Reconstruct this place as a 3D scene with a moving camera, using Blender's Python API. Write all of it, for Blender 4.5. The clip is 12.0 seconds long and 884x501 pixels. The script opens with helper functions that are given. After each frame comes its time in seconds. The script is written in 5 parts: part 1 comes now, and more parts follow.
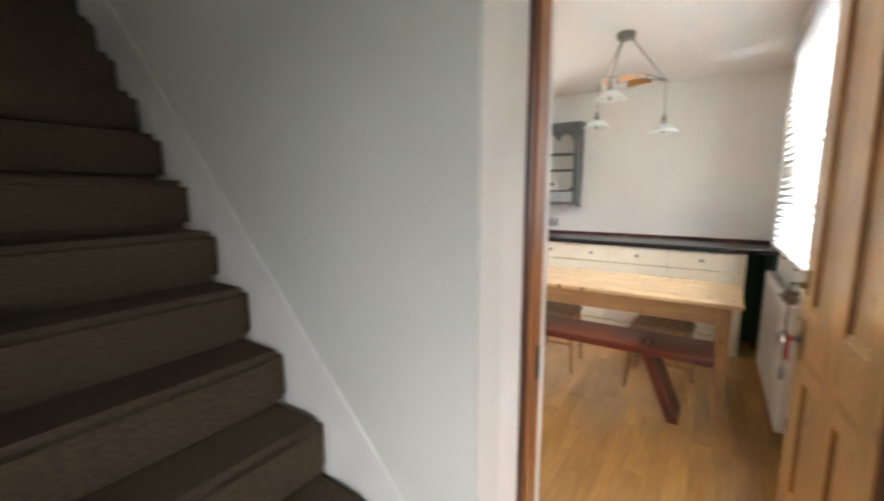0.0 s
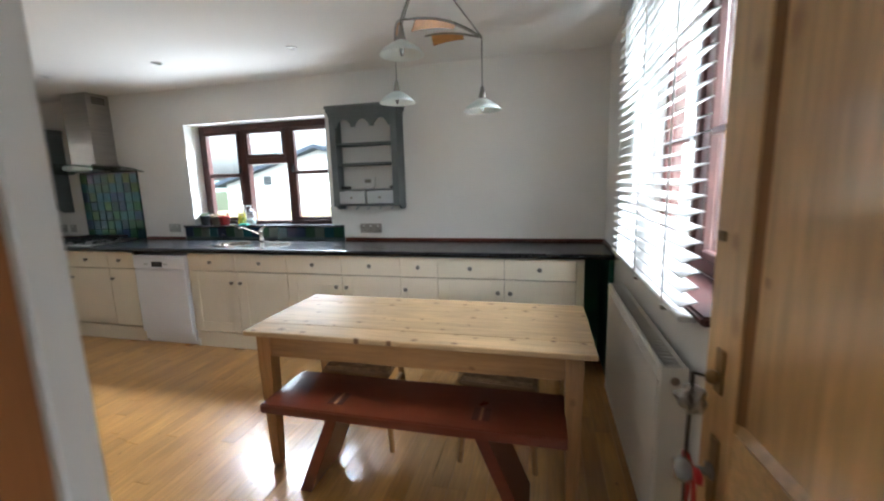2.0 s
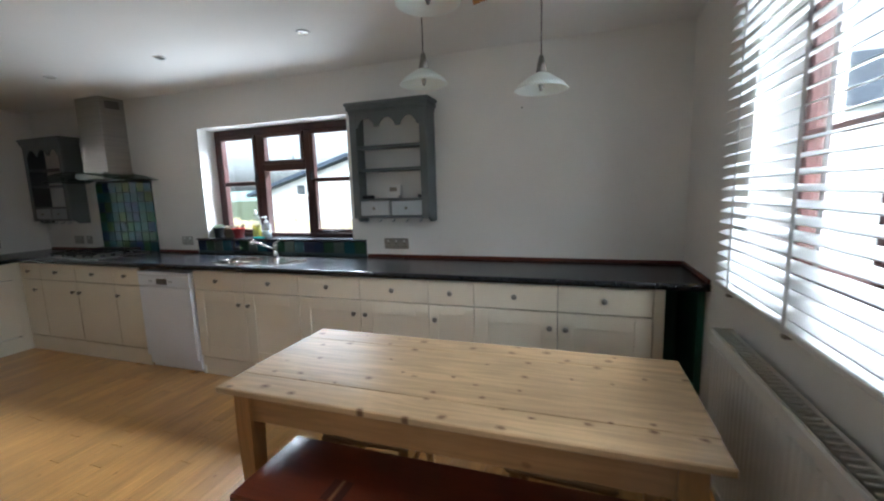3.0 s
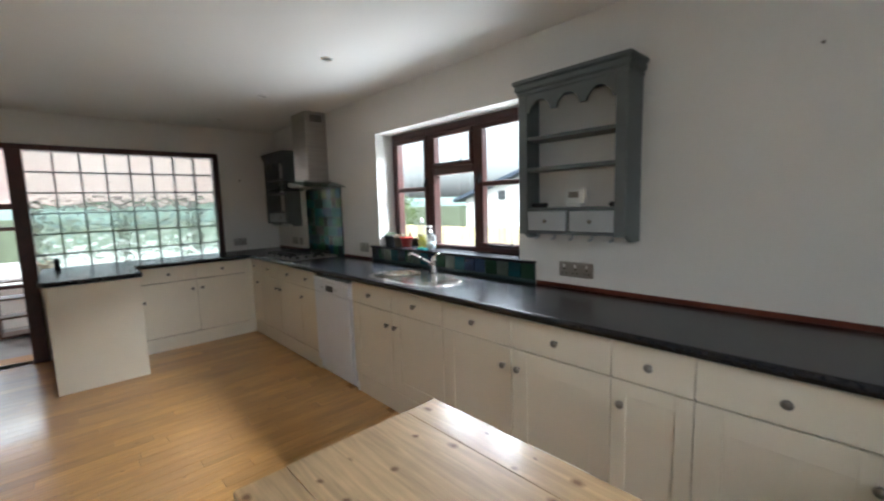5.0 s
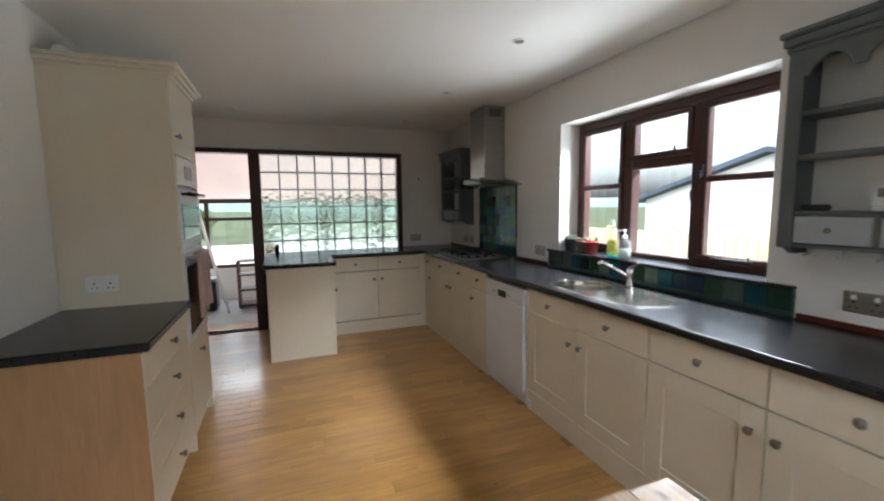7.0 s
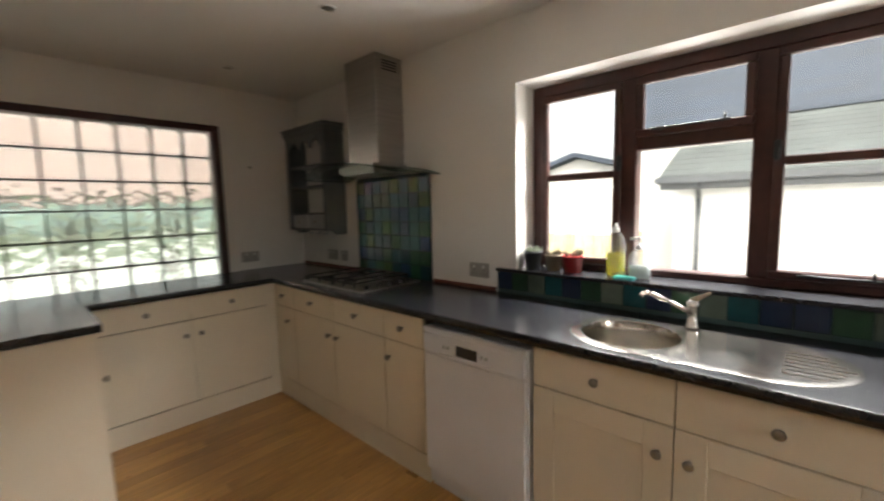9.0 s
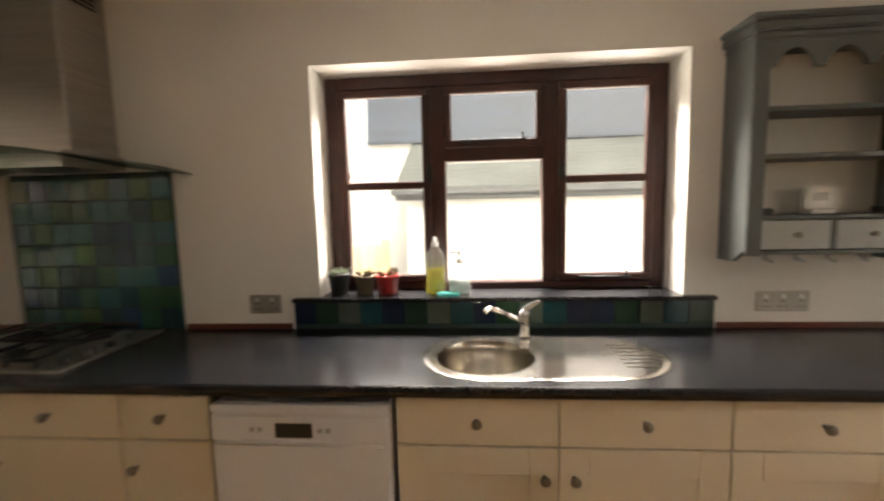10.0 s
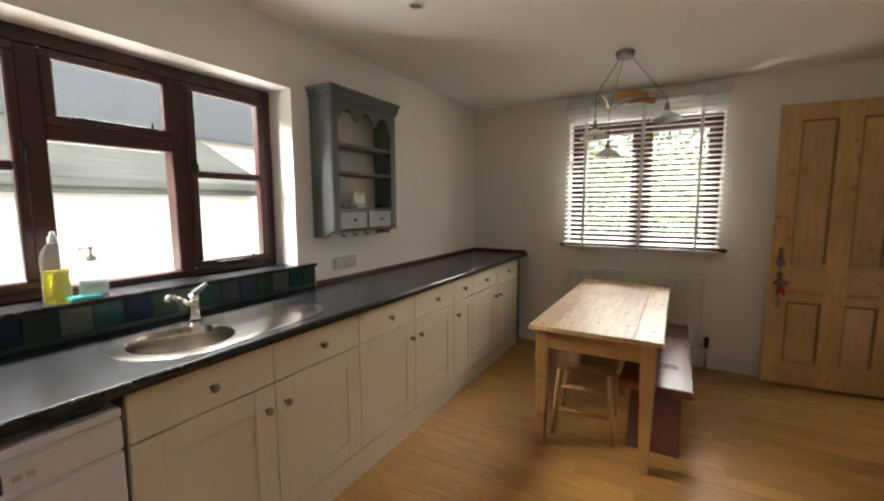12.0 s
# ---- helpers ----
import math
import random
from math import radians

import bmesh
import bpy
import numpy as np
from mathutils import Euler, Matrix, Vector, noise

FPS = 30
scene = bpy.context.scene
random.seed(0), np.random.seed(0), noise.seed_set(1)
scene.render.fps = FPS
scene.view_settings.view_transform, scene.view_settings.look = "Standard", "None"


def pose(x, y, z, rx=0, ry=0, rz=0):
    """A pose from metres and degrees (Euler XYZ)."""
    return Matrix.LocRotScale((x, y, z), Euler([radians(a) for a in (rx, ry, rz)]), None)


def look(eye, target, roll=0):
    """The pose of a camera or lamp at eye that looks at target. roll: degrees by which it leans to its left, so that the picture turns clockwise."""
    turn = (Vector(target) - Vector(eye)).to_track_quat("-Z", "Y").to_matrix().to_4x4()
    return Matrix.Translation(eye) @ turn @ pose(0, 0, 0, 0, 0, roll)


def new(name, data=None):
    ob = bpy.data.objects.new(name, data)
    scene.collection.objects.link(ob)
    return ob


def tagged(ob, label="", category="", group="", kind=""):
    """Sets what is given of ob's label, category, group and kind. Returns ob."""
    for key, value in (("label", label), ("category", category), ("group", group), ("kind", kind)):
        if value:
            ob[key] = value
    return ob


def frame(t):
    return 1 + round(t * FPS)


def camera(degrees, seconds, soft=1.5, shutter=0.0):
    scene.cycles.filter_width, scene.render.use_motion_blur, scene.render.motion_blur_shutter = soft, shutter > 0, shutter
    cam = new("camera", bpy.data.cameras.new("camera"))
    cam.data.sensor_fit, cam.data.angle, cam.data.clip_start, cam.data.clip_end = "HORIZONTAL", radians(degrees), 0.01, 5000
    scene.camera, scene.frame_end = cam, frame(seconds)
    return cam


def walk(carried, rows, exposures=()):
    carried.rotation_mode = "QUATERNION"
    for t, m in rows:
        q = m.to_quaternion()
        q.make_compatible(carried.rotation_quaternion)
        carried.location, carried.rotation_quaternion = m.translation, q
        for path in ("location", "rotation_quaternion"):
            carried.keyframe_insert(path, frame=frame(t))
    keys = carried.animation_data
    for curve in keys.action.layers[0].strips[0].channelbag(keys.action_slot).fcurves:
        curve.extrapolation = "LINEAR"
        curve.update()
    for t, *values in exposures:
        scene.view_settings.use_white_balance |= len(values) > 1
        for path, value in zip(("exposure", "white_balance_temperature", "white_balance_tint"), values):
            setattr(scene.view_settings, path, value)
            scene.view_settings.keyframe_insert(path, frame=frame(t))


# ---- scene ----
cam = camera(94.3, 12.0, soft=2.1, shutter=0.4)
PATH = [
    (0, (0.615, -0.136, 1.361), (-0.481, 1.513, 1.08), 0.0),
    (0.5, (0.681, 0.108, 1.356), (0.036, 1.977, 1.054), -0.4),
    (0.9, (0.678, 0.34, 1.366), (0.235, 2.263, 1.037), -1.5),
    (1, (0.656, 0.404, 1.368), (0.257, 2.335, 1.032), -1.6),
    (1.5, (0.622, 0.707, 1.396), (0.246, 2.638, 1.038), -1.8),
    (2, (0.576, 0.992, 1.421), (0.095, 2.905, 1.094), -1.6),
    (2.5, (0.491, 1.259, 1.419), (-0.055, 3.16, 1.125), -1.6),
    (4.5, (0.263, 2.221, 1.414), (-0.959, 3.785, 1.169), -1.8),
    (5, (0.211, 2.353, 1.425), (-1.245, 3.704, 1.197), -1.7),
    (5.5, (0.185, 2.427, 1.426), (-1.452, 3.556, 1.21), -1.1),
    (6, (0.18, 2.43, 1.435), (-1.59, 3.335, 1.216), -0.8),
    (6.5, (0.111, 2.4, 1.427), (-1.75, 3.102, 1.213), -0.7),
    (8.5, (-1.364, 2.458, 1.416), (-3.04, 3.529, 1.204), -1.4),
    (9, (-1.696, 2.556, 1.414), (-3.051, 4.011, 1.198), -1.4),
    (9.5, (-2.017, 2.63, 1.42), (-2.818, 4.449, 1.202), -1.2),
    (10, (-2.252, 2.726, 1.443), (-2.403, 4.71, 1.235), -1.4),
    (10.5, (-2.407, 2.812, 1.433), (-1.823, 4.716, 1.24), -1.3),
    (11, (-2.562, 2.772, 1.434), (-1.319, 4.327, 1.242), -1.1),
    (11.5, (-2.781, 2.659, 1.436), (-1.199, 3.865, 1.229), -0.7),
    (11.8, (-2.923, 2.609, 1.409), (-1.24, 3.669, 1.199), -0.4),
    (12, (-3.019, 2.576, 1.405), (-1.294, 3.565, 1.182), -0.2),
]
EXPO = [(0.0, 4.0, 6200, 11), (0.5, 3.9, 6300, 11), (1.0, 3.5, 6000, 9), (1.5, 3.4, 5900, 8), (2.0, 3.0, 5700, 7), (2.5, 2.5, 5500, 7), (4.5, 2.5, 5800, 7),
        (6.0, 2.5, 5900, 8), (6.5, 2.5, 5900, 8), (8.5, 2.35, 6500, 11), (9.0, 2.45, 7000, 13), (9.5, 2.55, 7900, 15), (10.5, 2.5, 8100, 15), (11.3, 2.35, 7800, 14), (12.0, 2.4, 7300, 13)]
walk(cam, [(t, look(eye, target, roll)) for t, eye, target, roll in PATH], EXPO)

# ---- light ----
world = bpy.data.worlds.new("overcast")
scene.world = world
world.use_nodes = True
wn = world.node_tree
wn.nodes.clear()
sky = wn.nodes.new("ShaderNodeTexSky")
sky.sky_type, sky.sun_disc = "NISHITA", False
sky.sun_elevation, sky.sun_rotation = radians(48), radians(150)
sky.air_density, sky.dust_density, sky.ozone_density = 1.0, 6.0, 1.0
bg = wn.nodes.new("ShaderNodeBackground")
bg.inputs["Strength"].default_value = 0.115
wo = wn.nodes.new("ShaderNodeOutputWorld")
grey = wn.nodes.new("ShaderNodeHueSaturation")
grey.inputs["Saturation"].default_value = 0.25
wn.links.new(sky.outputs[0], grey.inputs["Color"])
wn.links.new(grey.outputs[0], bg.inputs[0])
wn.links.new(bg.outputs[0], wo.inputs[0])
sun_data = bpy.data.lights.new("sun", "SUN")
sun_data.energy, sun_data.angle, sun_data.color = 0.5, radians(25), (1.0, 0.96, 0.9)
sun = new("sun", sun_data)
sun.matrix_world = pose(0, 0, 30, 42, 0, 30)


def sky_lamp(name, eye, target, sx, sy, watts):
    d = bpy.data.lights.new(name, "AREA")
    d.shape, d.size, d.size_y, d.energy, d.color = "RECTANGLE", sx, sy, watts, (0.96, 0.98, 1.0)
    o = new(name, d)
    o.matrix_world = look(eye, target)


# sky light falling through the windows from above, and thrown up by the pale paving under them
sky_lamp("window_skylight", (-2.15, 5.9, 3.1), (-2.0, 2.4, 1.6), 3.4, 0.75, 165)
sky_lamp("window_groundlight", (-2.15, 6.2, 0.3), (-2.15, 4.2, 2.0), 4.0, 1.5, 32)
sky_lamp("blind_skylight", (2.3, 2.9, 3.0), (0.0, 2.9, 1.3), 0.9, 2.0, 78)
sky_lamp("blind_groundlight", (2.4, 2.9, 0.2), (0.4, 2.9, 2.2), 2.4, 1.4, 48)
sky_lamp("garden_skylight", (-6.9, 2.9, 4.2), (-6.3, 2.9, 0.0), 2.0, 3.5, 105)
sky_lamp("garden_window_skylight", (-8.5, 2.2, 2.1), (-5.2, 1.75, 0.0), 3.4, 0.7, 17)
sky_lamp("hall_skylight", (1.8, -2.5, 2.3), (1.0, 0.8, 1.1), 1.0, 1.0, 5.5)


# ---- materials ----
def mat(name, col, rough=0.5, metal=0.0, var=0.1, scale=4.0, bump=0.1, bscale=80.0, stretch=(1, 1, 1), rand=0.0, coat=0.0, col2=None,
        grain=0.0, gscale=30.0, gstretch=(1, 1, 1), spec=0.5, trans=0.0):
    m = bpy.data.materials.new(name)
    m.use_nodes = True
    t = m.node_tree
    n, l = t.nodes, t.links
    b = n["Principled BSDF"]
    b.inputs["Metallic"].default_value = metal
    b.inputs["Coat Weight"].default_value = coat
    b.inputs["Coat Roughness"].default_value = 0.15
    b.inputs["Specular IOR Level"].default_value = spec
    b.inputs["Transmission Weight"].default_value = trans
    tc = n.new("ShaderNodeTexCoord")
    mp = n.new("ShaderNodeMapping")
    mp.inputs["Scale"].default_value = stretch
    l.new(tc.outputs["Object"], mp.inputs["Vector"])
    oi = n.new("ShaderNodeObjectInfo")
    if rand:
        ad = n.new("ShaderNodeVectorMath")
        ad.operation = "ADD"
        sc = n.new("ShaderNodeVectorMath")
        sc.operation = "SCALE"
        sc.inputs[0].default_value = (7.3, 5.1, 3.7)
        l.new(oi.outputs["Random"], sc.inputs["Scale"])
        l.new(tc.outputs["Object"], ad.inputs[0])
        l.new(sc.outputs[0], ad.inputs[1])
        l.new(ad.outputs[0], mp.inputs["Vector"])
    no = n.new("ShaderNodeTexNoise")
    no.inputs["Scale"].default_value, no.inputs["Detail"].default_value = scale, 5.0
    l.new(mp.outputs[0], no.inputs["Vector"])
    rp = n.new("ShaderNodeValToRGB")
    c2 = col2 or tuple(min(1.0, c * (1 + var)) for c in col)
    c1 = col if col2 else tuple(c * (1 - var) for c in col)
    rp.color_ramp.elements[0].color, rp.color_ramp.elements[1].color = (*c1, 1), (*c2, 1)
    rp.color_ramp.elements[0].position, rp.color_ramp.elements[1].position = 0.32, 0.68
    l.new(no.outputs["Fac"], rp.inputs[0])
    out = rp.outputs[0]
    if grain:
        mg = n.new("ShaderNodeMapping")
        mg.inputs["Scale"].default_value = gstretch
        l.new(mp.inputs["Vector"].links[0].from_socket, mg.inputs["Vector"])
        ng = n.new("ShaderNodeTexNoise")
        ng.inputs["Scale"].default_value, ng.inputs["Detail"].default_value, ng.inputs["Distortion"].default_value = gscale, 6.0, 0.6
        l.new(mg.outputs[0], ng.inputs["Vector"])
        mr = n.new("ShaderNodeMapRange")
        mr.inputs["From Min"].default_value, mr.inputs["From Max"].default_value = 0.3, 0.7
        mr.inputs["To Min"].default_value, mr.inputs["To Max"].default_value = 1 - grain, 1 + grain * 0.5
        l.new(ng.outputs["Fac"], mr.inputs["Value"])
        mu = n.new("ShaderNodeMix")
        mu.data_type, mu.blend_type = "RGBA", "MULTIPLY"
        mu.inputs[0].default_value = 1.0
        l.new(out, mu.inputs[6])
        l.new(mr.outputs[0], mu.inputs[7])
        out = mu.outputs[2]
    if rand:
        hv = n.new("ShaderNodeHueSaturation")
        ma = n.new("ShaderNodeMapRange")
        ma.inputs["To Min"].default_value, ma.inputs["To Max"].default_value = 1 - rand, 1 + rand
        l.new(oi.outputs["Random"], ma.inputs["Value"])
        l.new(ma.outputs[0], hv.inputs["Value"])
        l.new(out, hv.inputs["Color"])
        out = hv.outputs[0]
    l.new(out, b.inputs["Base Color"])
    nb = n.new("ShaderNodeTexNoise")
    nb.inputs["Scale"].default_value, nb.inputs["Detail"].default_value = bscale, 4.0
    l.new(mp.outputs[0], nb.inputs["Vector"])
    ro = n.new("ShaderNodeMapRange")
    ro.inputs["To Min"].default_value, ro.inputs["To Max"].default_value = max(0.02, rough * 0.8), min(1.0, rough * 1.2)
    l.new(no.outputs["Fac"], ro.inputs["Value"])
    l.new(ro.outputs[0], b.inputs["Roughness"])
    if bump:
        bp = n.new("ShaderNodeBump")
        bp.inputs["Strength"].default_value, bp.inputs["Distance"].default_value = bump, 0.004
        l.new(nb.outputs["Fac"], bp.inputs["Height"])
        l.new(bp.outputs[0], b.inputs["Normal"])
    return m


def knotty(name, col, axis, rough=0.4, knots=0.55, rand=0.08, coat=0.2, face=(0, 2), grain=0.2, share=0.5, size=0.13, dens=1.0):
    """Pine: long grain along an axis, with darker round knots seen on the plane of two axes."""
    st = [9.0, 9.0, 9.0]
    st[axis] = 0.7
    m = mat(name, col, rough, var=0.13, scale=2.2, bump=0.03, bscale=40, rand=rand, coat=coat, grain=grain, gscale=6.0, gstretch=tuple(st))
    n, l = m.node_tree.nodes, m.node_tree.links
    b = n["Principled BSDF"]
    src = b.inputs["Base Color"].links[0].from_socket
    tc, sp, cb = n.new("ShaderNodeTexCoord"), n.new("ShaderNodeSeparateXYZ"), n.new("ShaderNodeCombineXYZ")
    l.new(tc.outputs["Object"], sp.inputs[0])
    for k, ax in enumerate(face):
        mm = n.new("ShaderNodeMath")
        mm.operation = "MULTIPLY"
        mm.inputs[1].default_value = (4.6 if ax == axis else 6.0) * dens
        l.new(sp.outputs[ax], mm.inputs[0])
        l.new(mm.outputs[0], cb.inputs[k])
    v = n.new("ShaderNodeTexVoronoi")
    v.voronoi_dimensions = "2D"
    v.inputs["Scale"].default_value = 1.0
    wob, amt, addv = n.new("ShaderNodeTexNoise"), n.new("ShaderNodeVectorMath"), n.new("ShaderNodeVectorMath")
    wob.inputs["Scale"].default_value, wob.inputs["Detail"].default_value = 3.5, 3.0
    amt.operation = "SCALE"
    amt.inputs["Scale"].default_value = 0.16
    l.new(cb.outputs[0], wob.inputs["Vector"])
    l.new(wob.outputs["Color"], amt.inputs[0])
    who, away, moved = n.new("ShaderNodeObjectInfo"), n.new("ShaderNodeVectorMath"), n.new("ShaderNodeVectorMath")
    away.operation = "SCALE"
    away.inputs[0].default_value = (37.3, 23.1, 0.0)
    l.new(who.outputs["Random"], away.inputs["Scale"])
    l.new(away.outputs[0], moved.inputs[0])
    l.new(cb.outputs[0], moved.inputs[1])
    l.new(moved.outputs[0], addv.inputs[0])
    l.new(amt.outputs[0], addv.inputs[1])
    l.new(addv.outputs[0], v.inputs["Vector"])
    mr = n.new("ShaderNodeMapRange")
    mr.inputs["From Min"].default_value, mr.inputs["From Max"].default_value = size * 0.3, size
    mr.inputs["To Min"].default_value, mr.inputs["To Max"].default_value = knots, 0.0
    l.new(v.outputs["Distance"], mr.inputs["Value"])
    sz, vary = n.new("ShaderNodeSeparateColor"), n.new("ShaderNodeMapRange")
    l.new(v.outputs["Color"], sz.inputs[0])
    l.new(sz.outputs[1], vary.inputs["Value"])
    vary.inputs["To Min"].default_value, vary.inputs["To Max"].default_value = size * 0.5, size * 1.45
    l.new(vary.outputs[0], mr.inputs["From Max"])
    mc = n.new("ShaderNodeMath")
    mc.operation = "MULTIPLY"
    gt = n.new("ShaderNodeMath")
    gt.operation = "GREATER_THAN"
    gt.inputs[1].default_value = 1 - share
    sc = n.new("ShaderNodeSeparateColor")
    l.new(v.outputs["Color"], sc.inputs[0])
    l.new(sc.outputs[0], gt.inputs[0])
    l.new(mr.outputs[0], mc.inputs[0])
    l.new(gt.outputs[0], mc.inputs[1])
    mx = n.new("ShaderNodeMix")
    mx.data_type = "RGBA"
    mx.inputs[7].default_value = (col[0] * 0.36, col[1] * 0.27, col[2] * 0.22, 1)
    l.new(mc.outputs[0], mx.inputs[0])
    l.new(src, mx.inputs[6])
    l.new(mx.outputs[2], b.inputs["Base Color"])
    return m


def clear_glass(name, tint=(0.97, 0.99, 0.98), gloss=0.08):
    m = bpy.data.materials.new(name)
    m.use_nodes = True
    n, l = m.node_tree.nodes, m.node_tree.links
    n.clear()
    o, mx = n.new("ShaderNodeOutputMaterial"), n.new("ShaderNodeMixShader")
    tr, gl, fr = n.new("ShaderNodeBsdfTransparent"), n.new("ShaderNodeBsdfGlossy"), n.new("ShaderNodeLayerWeight")
    pw, ml = n.new("ShaderNodeMath"), n.new("ShaderNodeMath")
    pw.operation, ml.operation = "POWER", "MULTIPLY_ADD"
    pw.inputs[1].default_value = 4.0
    ml.inputs[1].default_value, ml.inputs[2].default_value = 0.45, 0.025
    fr.inputs["Blend"].default_value = 0.5
    tr.inputs[0].default_value = (*tint, 1)
    gl.inputs["Roughness"].default_value = 0.02
    l.new(fr.outputs["Facing"], pw.inputs[0])
    l.new(pw.outputs[0], ml.inputs[0])
    l.new(ml.outputs[0], mx.inputs[0])
    l.new(tr.outputs[0], mx.inputs[1])
    l.new(gl.outputs[0], mx.inputs[2])
    l.new(mx.outputs[0], o.inputs[0])
    return m


def milky(name, col):
    """Thin cloudy plastic: mostly see-through, partly white."""
    m = mat(name, col, 0.2, var=0.03, bump=0)
    n, l = m.node_tree.nodes, m.node_tree.links
    mx, tr = n.new("ShaderNodeMixShader"), n.new("ShaderNodeBsdfTransparent")
    mx.inputs[0].default_value = 0.22
    l.new(tr.outputs[0], mx.inputs[1])
    l.new(n["Principled BSDF"].outputs[0], mx.inputs[2])
    l.new(mx.outputs[0], n["Material Output"].inputs[0])
    return m


def wavy_glass(name, col=(0.96, 0.99, 0.98), rough=0.03, scale=13.0, bump=0.7):
    m = bpy.data.materials.new(name)
    m.use_nodes = True
    n, l = m.node_tree.nodes, m.node_tree.links
    n.clear()
    o, g = n.new("ShaderNodeOutputMaterial"), n.new("ShaderNodeBsdfGlass")
    g.inputs["Color"].default_value = (*col, 1)
    g.inputs["Roughness"].default_value, g.inputs["IOR"].default_value = rough, 1.45
    tc, no, bp, oi = n.new("ShaderNodeTexCoord"), n.new("ShaderNodeTexNoise"), n.new("ShaderNodeBump"), n.new("ShaderNodeObjectInfo")
    ad, sc = n.new("ShaderNodeVectorMath"), n.new("ShaderNodeVectorMath")
    sc.operation = "SCALE"
    sc.inputs[0].default_value = (9, 7, 5)
    l.new(oi.outputs["Random"], sc.inputs["Scale"])
    l.new(tc.outputs["Object"], ad.inputs[0])
    l.new(sc.outputs[0], ad.inputs[1])
    l.new(ad.outputs[0], no.inputs["Vector"])
    no.inputs["Scale"].default_value, no.inputs["Detail"].default_value = scale, 1.5
    bp.inputs["Strength"].default_value, bp.inputs["Distance"].default_value = bump, 0.02
    l.new(no.outputs["Fac"], bp.inputs["Height"])
    l.new(bp.outputs[0], g.inputs["Normal"])
    l.new(g.outputs[0], o.inputs[0])
    return m


PLASTER = mat("white_plaster", (0.84, 0.82, 0.78), 0.85, var=0.03, scale=1.5, bump=0.25, bscale=14)
CEILING = mat("ceiling_paint", (0.84, 0.825, 0.79), 0.9, var=0.02, scale=1.0, bump=0.15, bscale=20)
# white plaster again, greyed: the dim hall's shade is put into the colour
HALLWALL_SHADED = mat("hall_plaster_shaded", (0.62, 0.63, 0.58), 0.85, var=0.05, scale=1.3, bump=0.4, bscale=9)
OAK = knotty("oak_boards", (0.51, 0.27, 0.082), 1, rough=0.33, knots=0.6, rand=0.11, coat=0.5, face=(0, 1), grain=0.2, share=0.1, size=0.09, dens=1.5)
JOINT = mat("floor_joint", (0.26, 0.135, 0.045), 0.7)
CREAM = mat("cream_paint", (0.76, 0.69, 0.55), 0.42, var=0.03, scale=3, bump=0.04, bscale=90)
# kept dark so the gaps between fronts look shaded; shade put into colour
CREAM_IN = mat("cabinet_carcass", (0.2, 0.16, 0.11), 0.6, var=0.05)
BLACKTOP = mat("black_laminate", (0.012, 0.013, 0.016), 0.25, var=0.12, scale=60, bump=0.03, bscale=350, spec=0.5)
BROWNTRIM = mat("mahogany_stain", (0.058, 0.016, 0.012), 0.45, var=0.25, scale=3, bump=0.06, grain=0.25, gscale=8, gstretch=(3, 3, 3), coat=0.08)
REDWOOD = mat("red_stained_wood", (0.125, 0.027, 0.012), 0.3, var=0.22, scale=2.5, bump=0.06, grain=0.15, gscale=3, gstretch=(2, 24, 24), coat=0.1)
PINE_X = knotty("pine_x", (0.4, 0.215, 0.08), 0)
PINE_Z = knotty("pine_z", (0.72, 0.45, 0.19), 2, rough=0.3, knots=0.5, coat=0.8, share=0.35)
PINE_Y = knotty("pine_y", (0.67, 0.42, 0.175), 1, rough=0.33, face=(1, 2))
TABLETOP = knotty("scrubbed_pine", (0.57, 0.385, 0.2), 0, rough=0.42, knots=1.0, rand=0.1, coat=0.15, face=(0, 1), grain=0.24, share=0.6, size=0.13, dens=1.6)
# darker copy of the lining pine; holds the hinge jamb's shade as colour
DARKLINING = mat("dark_lining_pine", (0.085, 0.024, 0.009), 0.4, var=0.25, scale=3, grain=0.25, gscale=6, gstretch=(9, 9, 0.8), bump=0.05, coat=0.1)
# door pine with the shade of the panel edges in its colour
SHADED_PINE = mat("shaded_pine", (0.3, 0.15, 0.05), 0.4, var=0.2, scale=4, bump=0.04, grain=0.2, gscale=6, gstretch=(9, 9, 0.8))
LINING = knotty("lining_pine", (0.38, 0.155, 0.052), 2, rough=0.35, knots=0.7, face=(1, 2))
BEECH = mat("beech_panel", (0.43, 0.255, 0.125), 0.5, var=0.08, scale=2, grain=0.1, gscale=6, gstretch=(8, 8, 1), bump=0.03)
GREYPAINT = mat("grey_green_paint", (0.12, 0.135, 0.135), 0.5, var=0.12, scale=5, bump=0.08, bscale=50)
GREYLIGHT = mat("pale_grey_paint", (0.42, 0.45, 0.46), 0.5, var=0.08, scale=5, bump=0.06)
STEEL = mat("brushed_steel", (0.44, 0.42, 0.39), 0.36, metal=1.0, var=0.08, scale=3, bump=0.05, bscale=20, stretch=(1, 1, 20))
CHROME = mat("chrome", (0.75, 0.75, 0.74), 0.12, metal=1.0, var=0.03, bump=0.0)
SINKSTEEL = mat("sink_steel", (0.42, 0.39, 0.35), 0.19, metal=1.0, var=0.06, scale=8, bump=0.03, bscale=120)
PEWTER = mat("pewter", (0.28, 0.26, 0.23), 0.35, metal=1.0, var=0.15, scale=40, bump=0.1)
DARKMETAL = mat("dark_bronze", (0.1, 0.09, 0.08), 0.4, metal=1.0, var=0.2, bump=0.1)
IRON = mat("cast_iron", (0.015, 0.015, 0.016), 0.55, var=0.2, bump=0.3)
BLACKPLASTIC = mat("black_plastic", (0.012, 0.012, 0.014), 0.3, var=0.1, bump=0.03)
